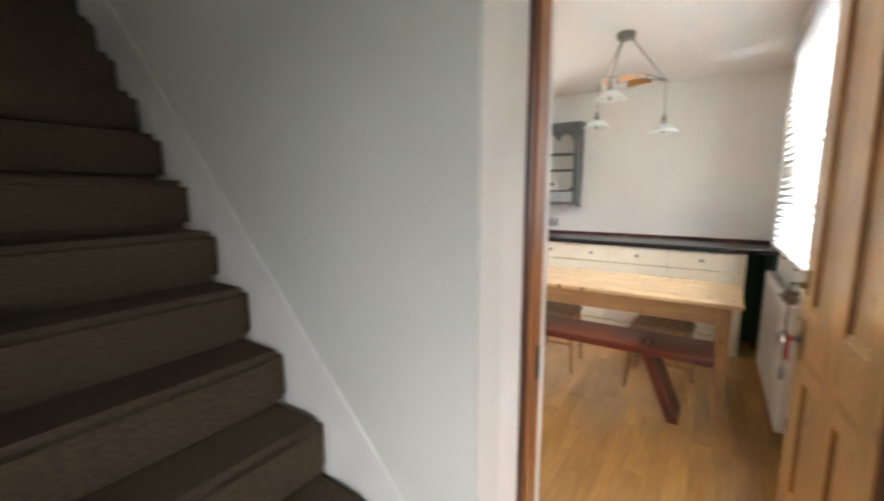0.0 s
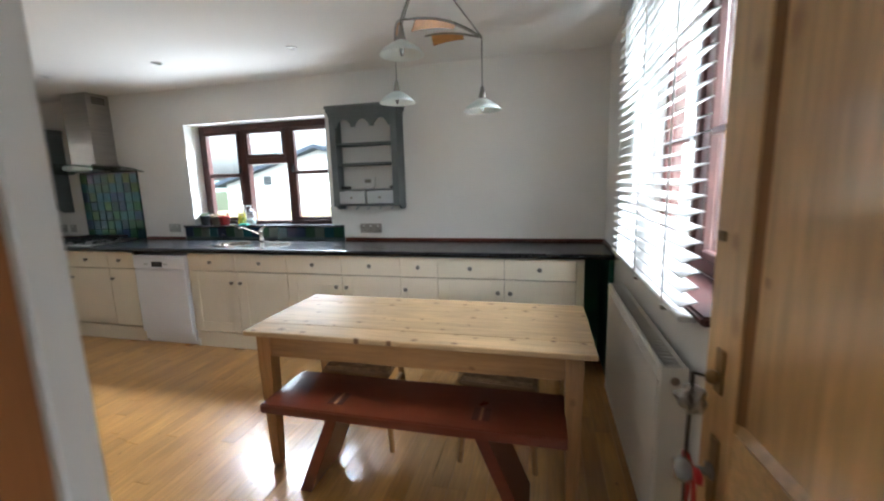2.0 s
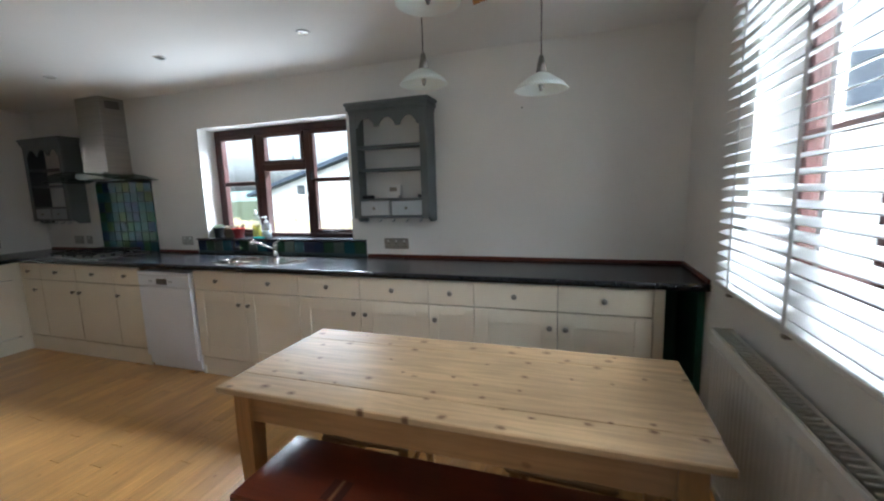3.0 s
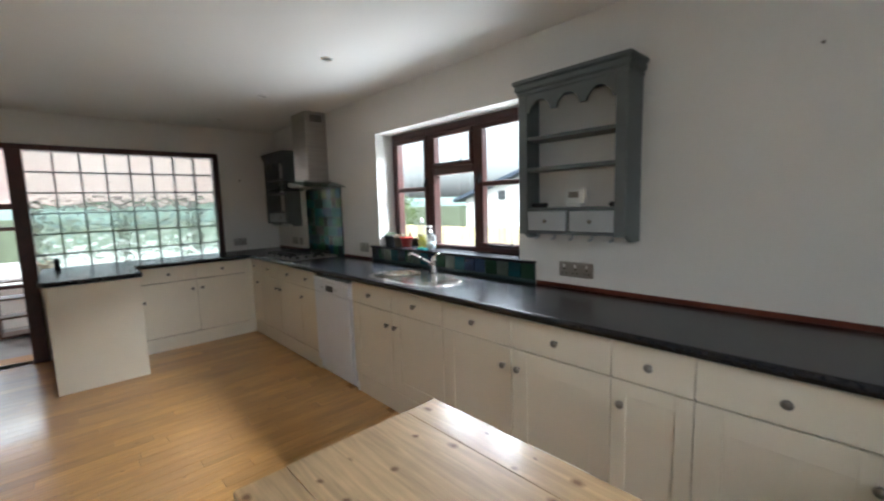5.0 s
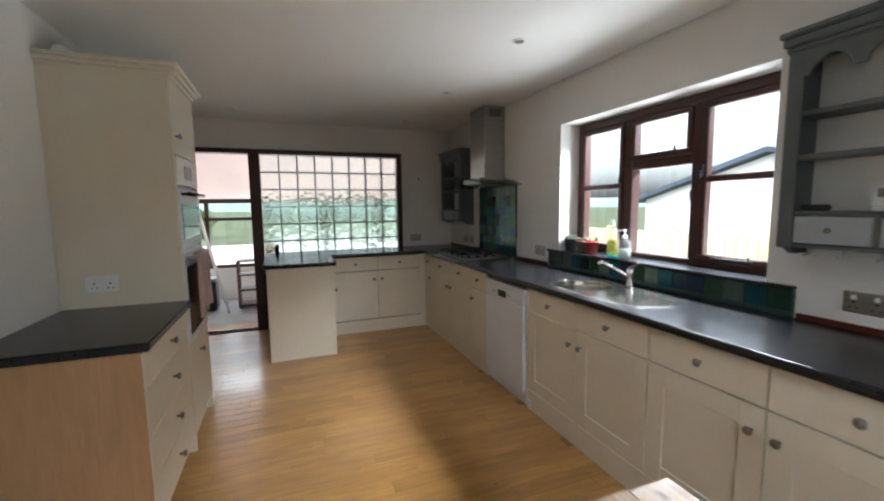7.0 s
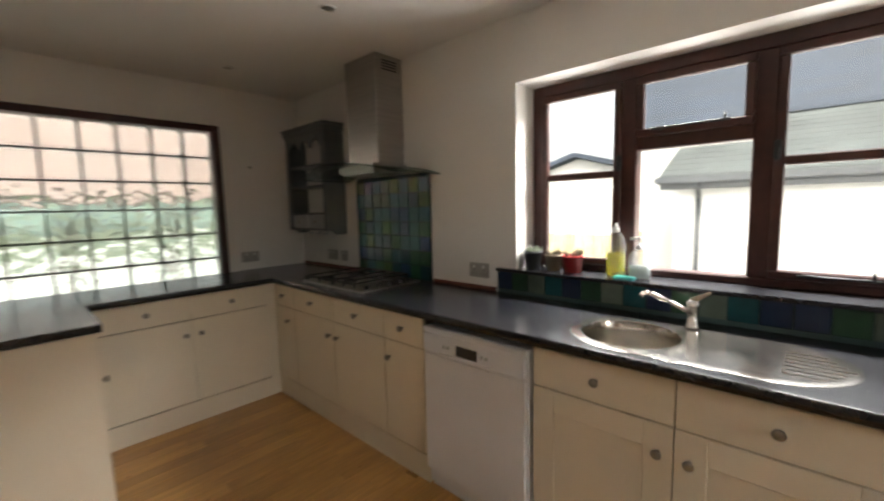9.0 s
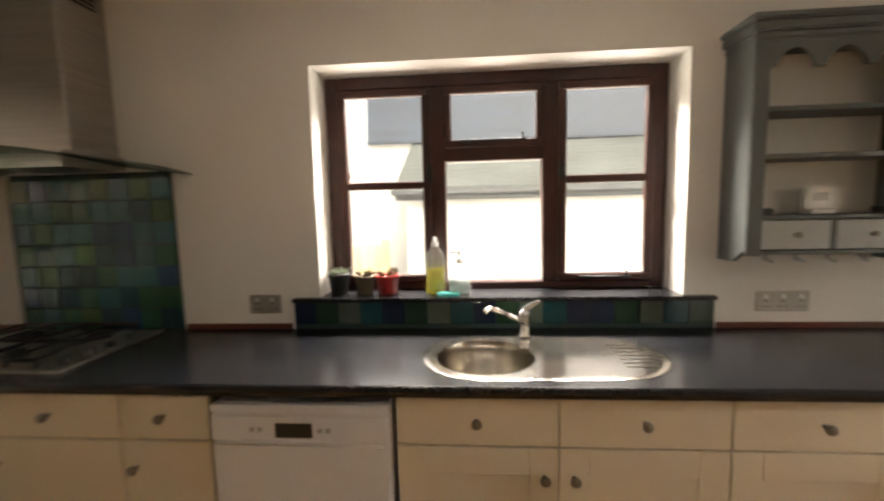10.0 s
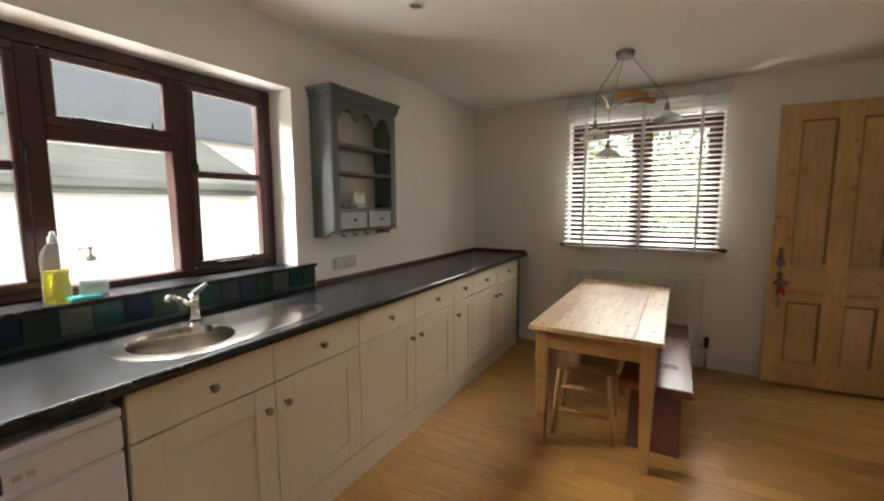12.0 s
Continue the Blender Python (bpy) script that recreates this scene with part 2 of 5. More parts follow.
WHITEGOODS = mat("white_enamel", (0.76, 0.78, 0.82), 0.3, var=0.02, bump=0.02)
WHITEPLASTIC = mat("white_plastic", (0.8, 0.8, 0.78), 0.4, var=0.02, bump=0.02)
WHITEPAINT = mat("white_gloss_paint", (0.8, 0.79, 0.76), 0.35, var=0.04, scale=6, bump=0.06, bscale=30)
RADIATOR = mat("radiator_enamel", (0.74, 0.72, 0.66), 0.32, var=0.03, bump=0.03)
SLAT = mat("white_slat", (0.7, 0.7, 0.69), 0.4, var=0.03, bump=0.04)
GREENPAINT = mat("dark_green_paint", (0.014, 0.1, 0.06), 0.5, var=0.15, bump=0.1)
CARPET = mat("brown_carpet", (0.075, 0.056, 0.036), 0.95, var=0.3, scale=90, bump=0.9, bscale=400, spec=0.1)
GLASS = clear_glass("window_glass")
BLOCKGLASS = wavy_glass("glass_block", (0.94, 0.99, 0.98), 0.16, 14.0, 0.5)
FROST = mat("frosted_glass", (0.85, 0.91, 0.88), 0.3, var=0.04, bump=0.02, trans=0.15)
TERRA = mat("red_glaze", (0.5, 0.04, 0.035), 0.3, var=0.12, bump=0.05)


# ---- building helpers ----
def add_box(bm, x0, x1, y0, y1, z0, z1, bev=0.0, seg=1):
    vs = [bm.verts.new((x, y, z)) for x in (x0, x1) for y in (y0, y1) for z in (z0, z1)]
    fs = [bm.faces.new([vs[i] for i in f]) for f in ((0, 1, 3, 2), (4, 6, 7, 5), (0, 4, 5, 1), (2, 3, 7, 6), (0, 2, 6, 4), (1, 5, 7, 3))]
    if bev:
        es = list({e for f in fs for e in f.edges})
        bmesh.ops.bevel(bm, geom=es, offset=bev, segments=seg, affect="EDGES")
    return bm


def add_cyl(bm, p, q, r0, r1=None, seg=16, caps=True):
    p, q = Vector(p), Vector(q)
    r1 = r0 if r1 is None else r1
    d = (q - p).normalized()
    a = d.orthogonal().normalized()
    c = d.cross(a)
    ring = lambda o, r: [bm.verts.new(o + (a * math.cos(2 * math.pi * i / seg) + c * math.sin(2 * math.pi * i / seg)) * r) for i in range(seg)]
    A, B = ring(p, r0), ring(q, r1)
    for i in range(seg):
        bm.faces.new((A[i], A[(i + 1) % seg], B[(i + 1) % seg], B[i])).smooth = True
    if caps:
        bm.faces.new(A[::-1])
        bm.faces.new(B)
    return bm


def add_lathe(bm, profile, at=(0, 0, 0), seg=24, m=None):
    """A profile of (radius, height) turned round z."""
    o = Vector(at)
    rings = []
    for r, z in profile:
        ring = []
        for i in range(seg):
            a = 2 * math.pi * i / seg
            v = Vector((r * math.cos(a), r * math.sin(a), z))
            ring.append(bm.verts.new(o + (m @ v if m else v)))
        rings.append(ring)
    for A, B in zip(rings, rings[1:]):
        for i in range(seg):
            bm.faces.new((A[i], A[(i + 1) % seg], B[(i + 1) % seg], B[i])).smooth = True
    return bm


def add_prism(bm, pts, axis, a, b):
    """A flat outline, given in the two other axes, drawn out along an axis from a to b."""
    def p3(u, v, w):
        return ((w, u, v), (u, w, v), (u, v, w))[axis]
    A = [bm.verts.new(p3(u, v, a)) for u, v in pts]
    B = [bm.verts.new(p3(u, v, b)) for u, v in pts]
    n = len(pts)
    for i in range(n):
        bm.faces.new((A[i], A[(i + 1) % n], B[(i + 1) % n], B[i]))
    bm.faces.new(A[::-1])
    bm.faces.new(B)
    return bm


def add_tube(bm, pts, r, seg=10):
    for p, q in zip(pts, pts[1:]):
        add_cyl(bm, p, q, r, r, seg)
    return bm


def mesh_of(name, bm, material):
    bmesh.ops.recalc_face_normals(bm, faces=bm.faces)
    me = bpy.data.meshes.new(name)
    bm.to_mesh(me)
    bm.free()
    me.materials.append(material)
    return me


def part(name, bm, material, parent=None, label=""):
    ob = new(name, mesh_of(name, bm, material))
    if parent is not None:
        ob.parent = parent
    if label:
        ob["label"] = label
    return ob


def bx(x0, x1, y0, y1, z0, z1, bev=0.002, seg=1):
    return add_box(bmesh.new(), x0, x1, y0, y1, z0, z1, bev, seg)


def thing(name, label, category, at=(0, 0, 0), rz=0, group=""):
    ob = new(name)
    ob.matrix_world = pose(*at, 0, 0, rz)
    return tagged(ob, label, category, group)


def struct(name, bm, material, label, category):
    return tagged(part(name, bm, material), label, category, kind="structure")


def wall_with_holes(axis, w0, w1, a0, a1, z0, z1, holes):
    """A wall between w0 and w1 across, a0 to a1 along, with rectangular holes (a, b, low, high) through it."""
    bm = bmesh.new()
    def blk(a, b, lo, hi):
        if b - a > 1e-6 and hi - lo > 1e-6:
            if axis == 0:
                add_box(bm, a, b, w0, w1, lo, hi)
            else:
                add_box(bm, w0, w1, a, b, lo, hi)
    at = a0
    for a, b, lo, hi in sorted(holes):
        blk(at, a, z0, z1)
        blk(a, b, z0, lo)
        blk(a, b, hi, z1)
        at = b
    blk(at, a1, z0, z1)
    bmesh.ops.remove_doubles(bm, verts=bm.verts, dist=1e-5)
    return bm


# ---- large structure ----
N, E_, W, S, H = 4.5, 1.055, -5.30, 1.29, 2.40
wall_n = struct("wall_north", wall_with_holes(0, N, N + 0.3, W - 0.15, E_ + 0.3, -0.3, 2.7, [(-2.94, -1.37, 1.035, 2.057)]), PLASTER, "white painted plaster wall behind the worktop", "wall")
wall_e = struct("wall_east", wall_with_holes(1, E_, E_ + 0.28, S, N, -0.3, 2.7, [(2.28, 3.5, 1.03, 2.16)]), PLASTER, "white painted plaster wall with the blind window", "wall")
wall_s = struct("wall_south", wall_with_holes(0, 0.855, S, W - 0.15, E_ + 0.28, -0.3, 2.7, [(0.085, 1.03, -0.3, 2.15)]), PLASTER, "thick white plaster wall with the pine doorway", "wall")
wall_w = struct("wall_west", wall_with_holes(1, W - 0.15, W, S, N, -0.3, 2.7, [(1.28, 3.82, 0.0, 2.09)]), PLASTER, "white plaster wall above the glass block screen", "wall")
part("half_wall", bx(W - 0.15, W, 2.16, 3.82, 0.0, 0.82, 0), PLASTER, wall_w)
struct("ceiling", bx(W - 0.15, E_ + 0.28, 0.855, N + 0.3, H, H + 0.12, 0), CEILING, "plain white painted plaster ceiling", "ceiling")
floor = struct("floor", bx(W - 0.15, E_ + 0.28, 0.3, N, -0.06, -0.012, 0), JOINT, "honey coloured strip oak floor", "floor")

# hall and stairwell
struct("wall_hall_side", bx(-3.6, 0.085, 0.835, 0.852, 0, 5.0, 0), HALLWALL_SHADED, "hall wall beside the stairs, greyed as in shade", "wall")
struct("wall_hall_side_2", bx(1.03, 2.6, 0.835, 0.852, 0, 5.0, 0), PLASTER, "white hall wall beside the doorway", "wall")
struct("wall_hall_over_door", bx(0.085, 1.03, 0.835, 0.852, 2.15, 5.0, 0), HALLWALL_SHADED, "hall wall above the doorway", "wall")
struct("wall_hall_end", bx(2.6, 2.75, -1.6, 0.852, -0.2, 5.0, 0), PLASTER, "white end wall of the hall", "wall")
struct("wall_hall_back", wall_with_holes(0, -1.75, -1.6, -3.75, 2.75, -0.2, 5.0, [(1.2, 2.3, 0.9, 2.1)]), PLASTER, "white back wall of the hall with a window opening", "wall")
struct("wall_stair_end", bx(-3.75, -3.6, -1.6, 0.852, -0.2, 5.0, 0), PLASTER, "white wall at the top of the stairs", "wall")
struct("ceiling_hall", bx(-3.75, 2.75, -1.75, 0.855, 5.0, 5.1, 0), CEILING, "white ceiling over the stairwell", "ceiling")
struct("floor_hall", bx(-3.75, 2.75, -1.6, 0.3, -0.2, -0.002, 0), CARPET, "brown carpeted hall floor", "floor")
stairs = tagged(new("staircase"), "straight flight of stairs with brown carpet", "staircase", kind="structure")
for i in range(11):
    x1 = -0.34 - 0.2215 * i
    z1 = 0.298 + 0.2235 * i
    b = bmesh.new()
    add_box(b, x1 - 0.28, x1 + 0.025, -0.12, 0.82, z1 - 0.2235, z1, 0.03, 5)
    part("step", b, CARPET, stairs)
b = bmesh.new()
add_prism(b, [(0.084, 0.0), (0.084, 0.06), (-2.75, 2.98), (-2.75, 2.45), (-0.3, 0.0)], 1, 0.83, 0.834)
part("string_board", b, WHITEPAINT, stairs, "white painted sloping string board")

# doorway lining and door
lining = tagged(new("door_frame"), "stained pine door lining in the thick wall", "door frame", kind="structure")
part("jamb", bx(0.112, 0.126, 1.148, 1.243, 0, 2.12, 0.003), LINING, lining)
part("stop", bx(0.104, 0.117, 1.106, 1.1475, 0, 2.12, 0.003), DARKLINING, lining, "darker stop strip")
part("reveal", add_prism(bmesh.new(), [(0.085, 1.0), (0.104, 1.105), (0.104, 1.244), (0.085, 1.244)], 2, 0.0, 2.15), PLASTER, lining, "white plaster reveal")
part("reveal", bx(0.085, 0.126, 1.2445, S - 0.001, 0, 2.15, 0.006, 2), PLASTER, lining, "white plaster reveal")
# hinge-side rebate lies in shadow, painted here by the dark material
part("jamb", bx(0.985, 1.029, 1.0705, 1.186, 0, 2.12, 0.003), DARKLINING, lining, "dark hinge jamb, shade in its colour")
part("stop", bx(0.976, 1.029, 1.036, 1.07, 0, 2.12, 0.003), LINING, lining)
part("jamb", bx(0.985, 1.029, 0.98, 1.0355, 0, 2.12, 0.003), LINING, lining)
part("head", bx(0.127, 0.984, 1.06, 1.19, 2.12, 2.149, 0.003), LINING, lining)
part("strike_plate", bx(0.1255, 0.128, 1.2, 1.235, 0.7, 0.82, 0.0), IRON, lining)


def panel_door(thing_ob, w, h, t, stiles, panels, material, material_h):
    """A framed door in the x-z plane (x 0..w, y 0..t): stiles, rails and set-back panels given as (x0, x1, z0, z1)."""
    xs = sorted({0.0, w, *[p[0] for p in panels], *[p[1] for p in panels]})
    zs = sorted({0.0, h, *[p[2] for p in panels], *[p[3] for p in panels]})
    for x0, x1 in zip(xs, xs[1:]):
        run = None
        for z0, z1 in zip(zs, zs[1:]):
            inside = any(p[0] <= x0 and x1 <= p[1] and p[2] <= z0 and z1 <= p[3] for p in panels)
            if inside:
                if run:
                    part("rail", bx(x0, x1, 0, t, run[0], run[1], 0.0015), material_h if x1 - x0 > 0.14 else material, thing_ob)
                    run = None
            else:
                run = (run[0], z1) if run else (z0, z1)
        if run:
            whole = run[0] == 0.0 and run[1] == h
            part("stile" if whole else "rail", bx(x0, x1, 0, t, run[0], run[1], 0.0015), material if whole or x1 - x0 < 0.14 else material_h, thing_ob)
    for x0, x1, z0, z1 in panels:
        p = part("panel", bx(x0 - 0.004, x1 + 0.004, t * 0.38, t * 0.62, z0 - 0.004, z1 + 0.004, 0), material, thing_ob)
        for ya, yb in ((t * 0.1, t * 0.375), (t * 0.625, t * 0.9)):
            b = bmesh.new()
            add_prism(b, [(ya, z0), (yb, z0), (yb if ya < t / 2 else ya, z0 + 0.02)], 0, x0, x1)
            part("bottom_bevel", b, material_h, p)
            inner = yb if ya < t / 2 else ya
            # side and top bevels carry painted shade; the bottom one stays pale
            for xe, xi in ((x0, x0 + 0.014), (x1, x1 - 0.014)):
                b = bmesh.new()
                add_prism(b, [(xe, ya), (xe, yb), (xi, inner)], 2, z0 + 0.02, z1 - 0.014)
                part("side_bevel", b, SHADED_PINE, p)
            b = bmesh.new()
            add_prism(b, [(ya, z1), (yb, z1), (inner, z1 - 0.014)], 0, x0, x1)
            part("top_bevel", b, SHADED_PINE, p)


door = tagged(new("door_1"), "stripped pine four-panel door standing open against the wall", "door", kind="structure")
door.matrix_world = pose(1.023, 1.193, 0.015, 0, 0, 94.5)
panel_door(door, 0.757, 2.105, 0.04, None, [(0.12, 0.302, 0.915, 1.99), (0.43, 0.635, 0.915, 1.99), (0.12, 0.302, 0.17, 0.645), (0.43, 0.635, 0.17, 0.645)], PINE_Z, PINE_Y)
# thin strip added to darken the shaded hinge edge of the leaf
part("hinge_edge", bx(-0.003, -0.0005, 0.001, 0.039, 0.0, 2.105, 0), LINING, door, "hinge edge darkened as in shade")

# ---- windows ----
def bars(parent, name, material, spec, y0, y1, axis=0, bev=0.006):
    """Frame members (a0, a1, z0, z1) between two depths, along x (axis 0) or y (axis 1)."""
    for a0, a1, z0, z1 in spec:
        part(name, bx(a0, a1, y0, y1, z0, z1, bev) if axis == 0 else bx(y0, y1, a0, a1, z0, z1, bev), material, parent)


win1 = tagged(new("window_1"), "dark mahogany-stained casement window over the sink", "window", kind="structure")
bars(win1, "frame_member", BROWNTRIM, [(-2.94, -2.875, 1.05, 2.057), (-1.435, -1.37, 1.05, 2.057), (-2.875, -1.435, 1.998, 2.057), (-2.875, -1.435, 1.05, 1.085),
                                       (-2.45, -2.375, 1.085, 1.998), (-1.925, -1.85, 1.085, 1.998), (-2.375, -1.925, 1.655, 1.72)], 4.68, 4.76)


def casement(x0, x1, z0, z1, bar=None, w=0.036):
    c = part("casement", bx(x0, x1, 4.664, 4.70, z0, z0 + w, 0.006), BROWNTRIM, win1)
    part("rail", bx(x0, x1, 4.664, 4.70, z1 - w, z1, 0.006), BROWNTRIM, c)
    part("stile", bx(x0, x0 + w, 4.664, 4.70, z0 + w, z1 - w, 0.006), BROWNTRIM, c)
    part("stile", bx(x1 - w, x1, 4.664, 4.70, z0 + w, z1 - w, 0.006), BROWNTRIM, c)
    if bar:
        part("glazing_bar", bx(x0 + w, x1 - w, 4.668, 4.70, bar - 0.019, bar + 0.019, 0.005), BROWNTRIM, c)
    g = part("pane", bx(x0 + w, x1 - w, 4.69, 4.694, z0 + w, z1 - w, 0), GLASS, c)
    g.visible_shadow = False


casement(-2.878, -2.446, 1.088, 1.995, 1.552)
casement(-1.854, -1.432, 1.088, 1.995, 1.56)
casement(-2.379, -1.921, 1.716, 1.995)
g = part("pane", bx(-2.375, -1.925, 4.715, 4.719, 1.085, 1.655, 0), GLASS, win1)
g.visible_shadow = False
for x in (-2.448, -1.842):
    b = bmesh.new()
    add_box(b, x - 0.012, x + 0.012, 4.648, 4.664, 1.57, 1.64, 0.003)
    add_box(b, x - 0.006, x + 0.01, 4.632, 4.648, 1.56, 1.61, 0.003)
    part("catch", b, IRON, win1, "black iron casement catch")
for x0, x1, z in ((-2.31, -2.0, 1.745), (-1.76, -1.53, 1.108)):
    b = bmesh.new()
    add_cyl(b, (x0, 4.65, z), (x1, 4.65, z), 0.006, seg=8)
    add_cyl(b, (x1 - 0.02, 4.65, z), (x1 - 0.02, 4.65, z + 0.03), 0.006, seg=8)
    add_box(b, x0 + 0.03, x0 + 0.05, 4.645, 4.664, z - 0.01, z + 0.006, 0)
    part("stay", b, IRON, win1, "black iron window stay")
trim = struct("window_board", bx(-3.065, -1.243, 4.468, 4.683, 1.034, 1.052, 0.005, 2), BLACKTOP, "black laminate window board over coloured tiles", "window sill")

win2 = tagged(new("window_2"), "brown-stained window behind a white blind", "window", kind="structure")
bars(win2, "frame_member", BROWNTRIM, [(2.28, 2.345, 1.03, 2.16), (3.435, 3.5, 1.03, 2.16), (2.345, 3.435, 2.09, 2.16), (2.345, 3.435, 1.03, 1.09), (2.84, 2.93, 1.09, 2.09)], 1.2, 1.28, 1)
for y0, y1 in ((2.345, 2.84), (2.93, 3.435)):
    bars(win2, "casement", BROWNTRIM, [(y0, y0 + 0.04, 1.09, 2.09), (y1 - 0.04, y1, 1.09, 2.09), (y0 + 0.04, y1 - 0.04, 2.05, 2.09), (y0 + 0.04, y1 - 0.04, 1.09, 1.13), (y0 + 0.04, y1 - 0.04, 1.57, 1.6)], 1.185, 1.22, 1)
    g = part("pane", bx(1.205, 1.209, y0 + 0.04, y1 - 0.04, 1.13, 2.05, 0), GLASS, win2)
    g.visible_shadow = False
part("sill", bx(1.0, 1.2, 2.21, 3.56, 1.005, 1.035, 0.008, 2), BROWNTRIM, win2, "varnished brown sill board")
part("handle", bx(1.13, 1.185, 2.36, 2.385, 1.5, 1.54, 0.004), IRON, win2)

# glass block screen and its frame in the west wall
screen = tagged(new("window_3"), "dark framed screen of square glass blocks beside a doorway", "window", kind="structure")
bars(screen, "frame_member", BROWNTRIM, [(2.045, 2.16, 0.0, 2.04), (3.765, 3.82, 0.82, 2.04), (1.28, 3.82, 2.04, 2.09), (1.28, 1.33, 0.0, 2.04)], W - 0.13, W + 0.025, 1)
blk = mesh_of("glass_block", bx(-0.04, 0.04, -0.0925, 0.0925, -0.0925, 0.0925, 0.014, 2), BLOCKGLASS)
for i in range(8):
    for j in range(6):
        o = new("glass_block", blk)
        o.parent = screen
        o.location = (W - 0.055, 2.262 + 0.2006 * i, 1.938 - 0.2 * j)
        o.visible_shadow = False
MORTAR = mat("block_mortar", (0.13, 0.14, 0.13), 0.7)
for i in range(7):
    part("joint", bx(W - 0.085, W - 0.028, 2.3557 + 0.2006 * i, 2.3687 + 0.2006 * i, 0.84, 2.04, 0), MORTAR, screen)
for j in range(6):
    part("joint", bx(W - 0.085, W - 0.028, 2.16, 3.765, 1.8315 - 0.2 * j, 1.8445 - 0.2 * j, 0), MORTAR, screen)

# ---- cabinets ----
def knob_mesh():
    b = bmesh.new()
    m = Matrix.Rotation(radians(90), 4, "X")
    add_lathe(b, [(0.0, 0.0), (0.007, 0.0), (0.006, 0.012), (0.009, 0.016), (0.0155, 0.02), (0.0165, 0.025), (0.013, 0.03), (0.0, 0.032)], m=m, seg=14)
    return mesh_of("knob", b, PEWTER)


KNOB = knob_mesh()


def knob(parent, x, z, y=0.0):
    o = new("knob", KNOB)
    o.parent = parent
    o.location = (x, y, z)
    o["label"] = "round pewter knob"
    return o


def shaker(name, parent, x0, x1, z0, z1, plain=False, t=0.02):
    """A front at y -t..0 facing -y; a recessed panel inside stiles and rails unless plain."""
    if plain:
        return part(name, bx(x0, x1, -t, 0, z0, z1, 0.003, 2), CREAM, parent)
    w = 0.088 if x1 - x0 > 0.4 else 0.06
    d = part(name, bx(x0 + w - 0.004, x1 - w + 0.004, -t * 0.72, -0.002, z0 + w - 0.004, z1 - w + 0.004, 0), CREAM, parent)
    part("stile", bx(x0, x0 + w, -t, 0, z0, z1, 0.002), CREAM, d)
    part("stile", bx(x1 - w, x1, -t, 0, z0, z1, 0.002), CREAM, d)
    part("rail", bx(x0 + w, x1 - w, -t, 0, z0, z0 + w, 0.002), CREAM, d)
    part("rail", bx(x0 + w, x1 - w, -t, 0, z1 - w, z1, 0.002), CREAM, d)
    return d


def base_unit(at, rz, w, kside, label, group, depth=0.55, plain=False, knob_z=0.612):
    """A base cabinet: its front at local y = 0 faces -y; a drawer over a door. kside: where the door's knob sits, -1, 0, 1."""
    c = thing("base_cabinet", label, "cabinet", at, rz, group)
    b = bmesh.new()
    add_box(b, 0.0, 0.016, 0.002, depth, 0.14, 0.868, 0)
    add_box(b, w - 0.016, w, 0.002, depth, 0.14, 0.868, 0)
    add_box(b, 0.016, w - 0.016, 0.02, depth, 0.15, 0.166, 0)
    add_box(b, 0.016, w - 0.016, depth - 0.01, depth, 0.158, 0.868, 0)
    add_box(b, 0.016, w - 0.016, 0.012, depth - 0.01, 0.685, 0.697, 0)
    part("body", b, CREAM_IN, c)
    d = shaker("drawer_front", c, 0.002, w - 0.002, 0.71, 0.863, True)
    knob(d, w / 2, 0.79, -0.02)
    d = shaker("door", c, 0.002, w - 0.002, 0.153, 0.704, plain)
    knob(d, w / 2 + kside * (w / 2 - 0.045), knob_z, -0.02)
    return c


FRONT = 3.945
for x, w, k in ((-2.5, 0.5, 1), (-2.0, 0.5, -1), (-1.5, 0.5, 1), (-1.0, 0.5, -1), (-0.5, 0.3, -1), (-0.2, 0.5, 1), (0.3, 0.5, -1)):
    base_unit((x, FRONT, 0), 0, w, k, "cream painted base cabinet with a drawer over a panelled door" if w > 0.4 else "narrow cream painted base cabinet with a drawer over a door", "cabinets along the window wall")
for x, w, k in ((-3.42, 0.31, -1), (-3.92, 0.5, -1), (-4.42, 0.5, 1), (-4.72, 0.3, 0.6)):
    base_unit((x, FRONT, 0), 0, w, k, "cream painted base cabinet beside the dishwasher" if x > -3.5 else "cream painted base cabinet under the gas hob", "cabinets along the window wall", plain=True)
for y, k in ((3.86, -1), (3.36, 1)):
    base_unit((-4.735, y - 0.5, 0), 90, 0.5, k, "cream painted base cabinet below the glass blocks", "cabinets below the glass blocks", plain=True)
c = tagged(part("filler_panel", bx(0.802, 0.855, 3.93, 4.5, 0.0, 0.868), CREAM), "cream painted end panel of the cabinet run", "panel")
struct("wall_recess", bx(1.02, 1.053, 3.98, 4.49, 0.0, 0.868, 0), GREENPAINT, "dark green painted wall under the worktop", "wall")
c = tagged(part("back_panel", bx(0.857, 1.02, 4.46, 4.49, 0.0, 0.868, 0), GREENPAINT), "dark green painted board under the worktop", "panel")
c = tagged(part("corner_post", bx(-4.755, -4.722, 3.86, 4.0, 0.14, 0.868), CREAM), "cream painted corner post between the cabinet runs", "panel")
pl = tagged(part("plinth", bx(-2.5, 0.802, 3.936, 3.953, 0.0, 0.141, 0.002), CREAM), "cream painted plinth under the cabinets", "plinth")
tagged(part("plinth", bx(-4.742, -3.1, 3.936, 3.953, 0.0, 0.141, 0.002), CREAM), "cream painted plinth under the hob cabinets", "plinth")
tagged(part("plinth", bx(-4.745, -4.728, 2.82, 3.9355, 0.0, 0.141, 0.002), CREAM), "cream painted plinth below the glass blocks", "plinth")

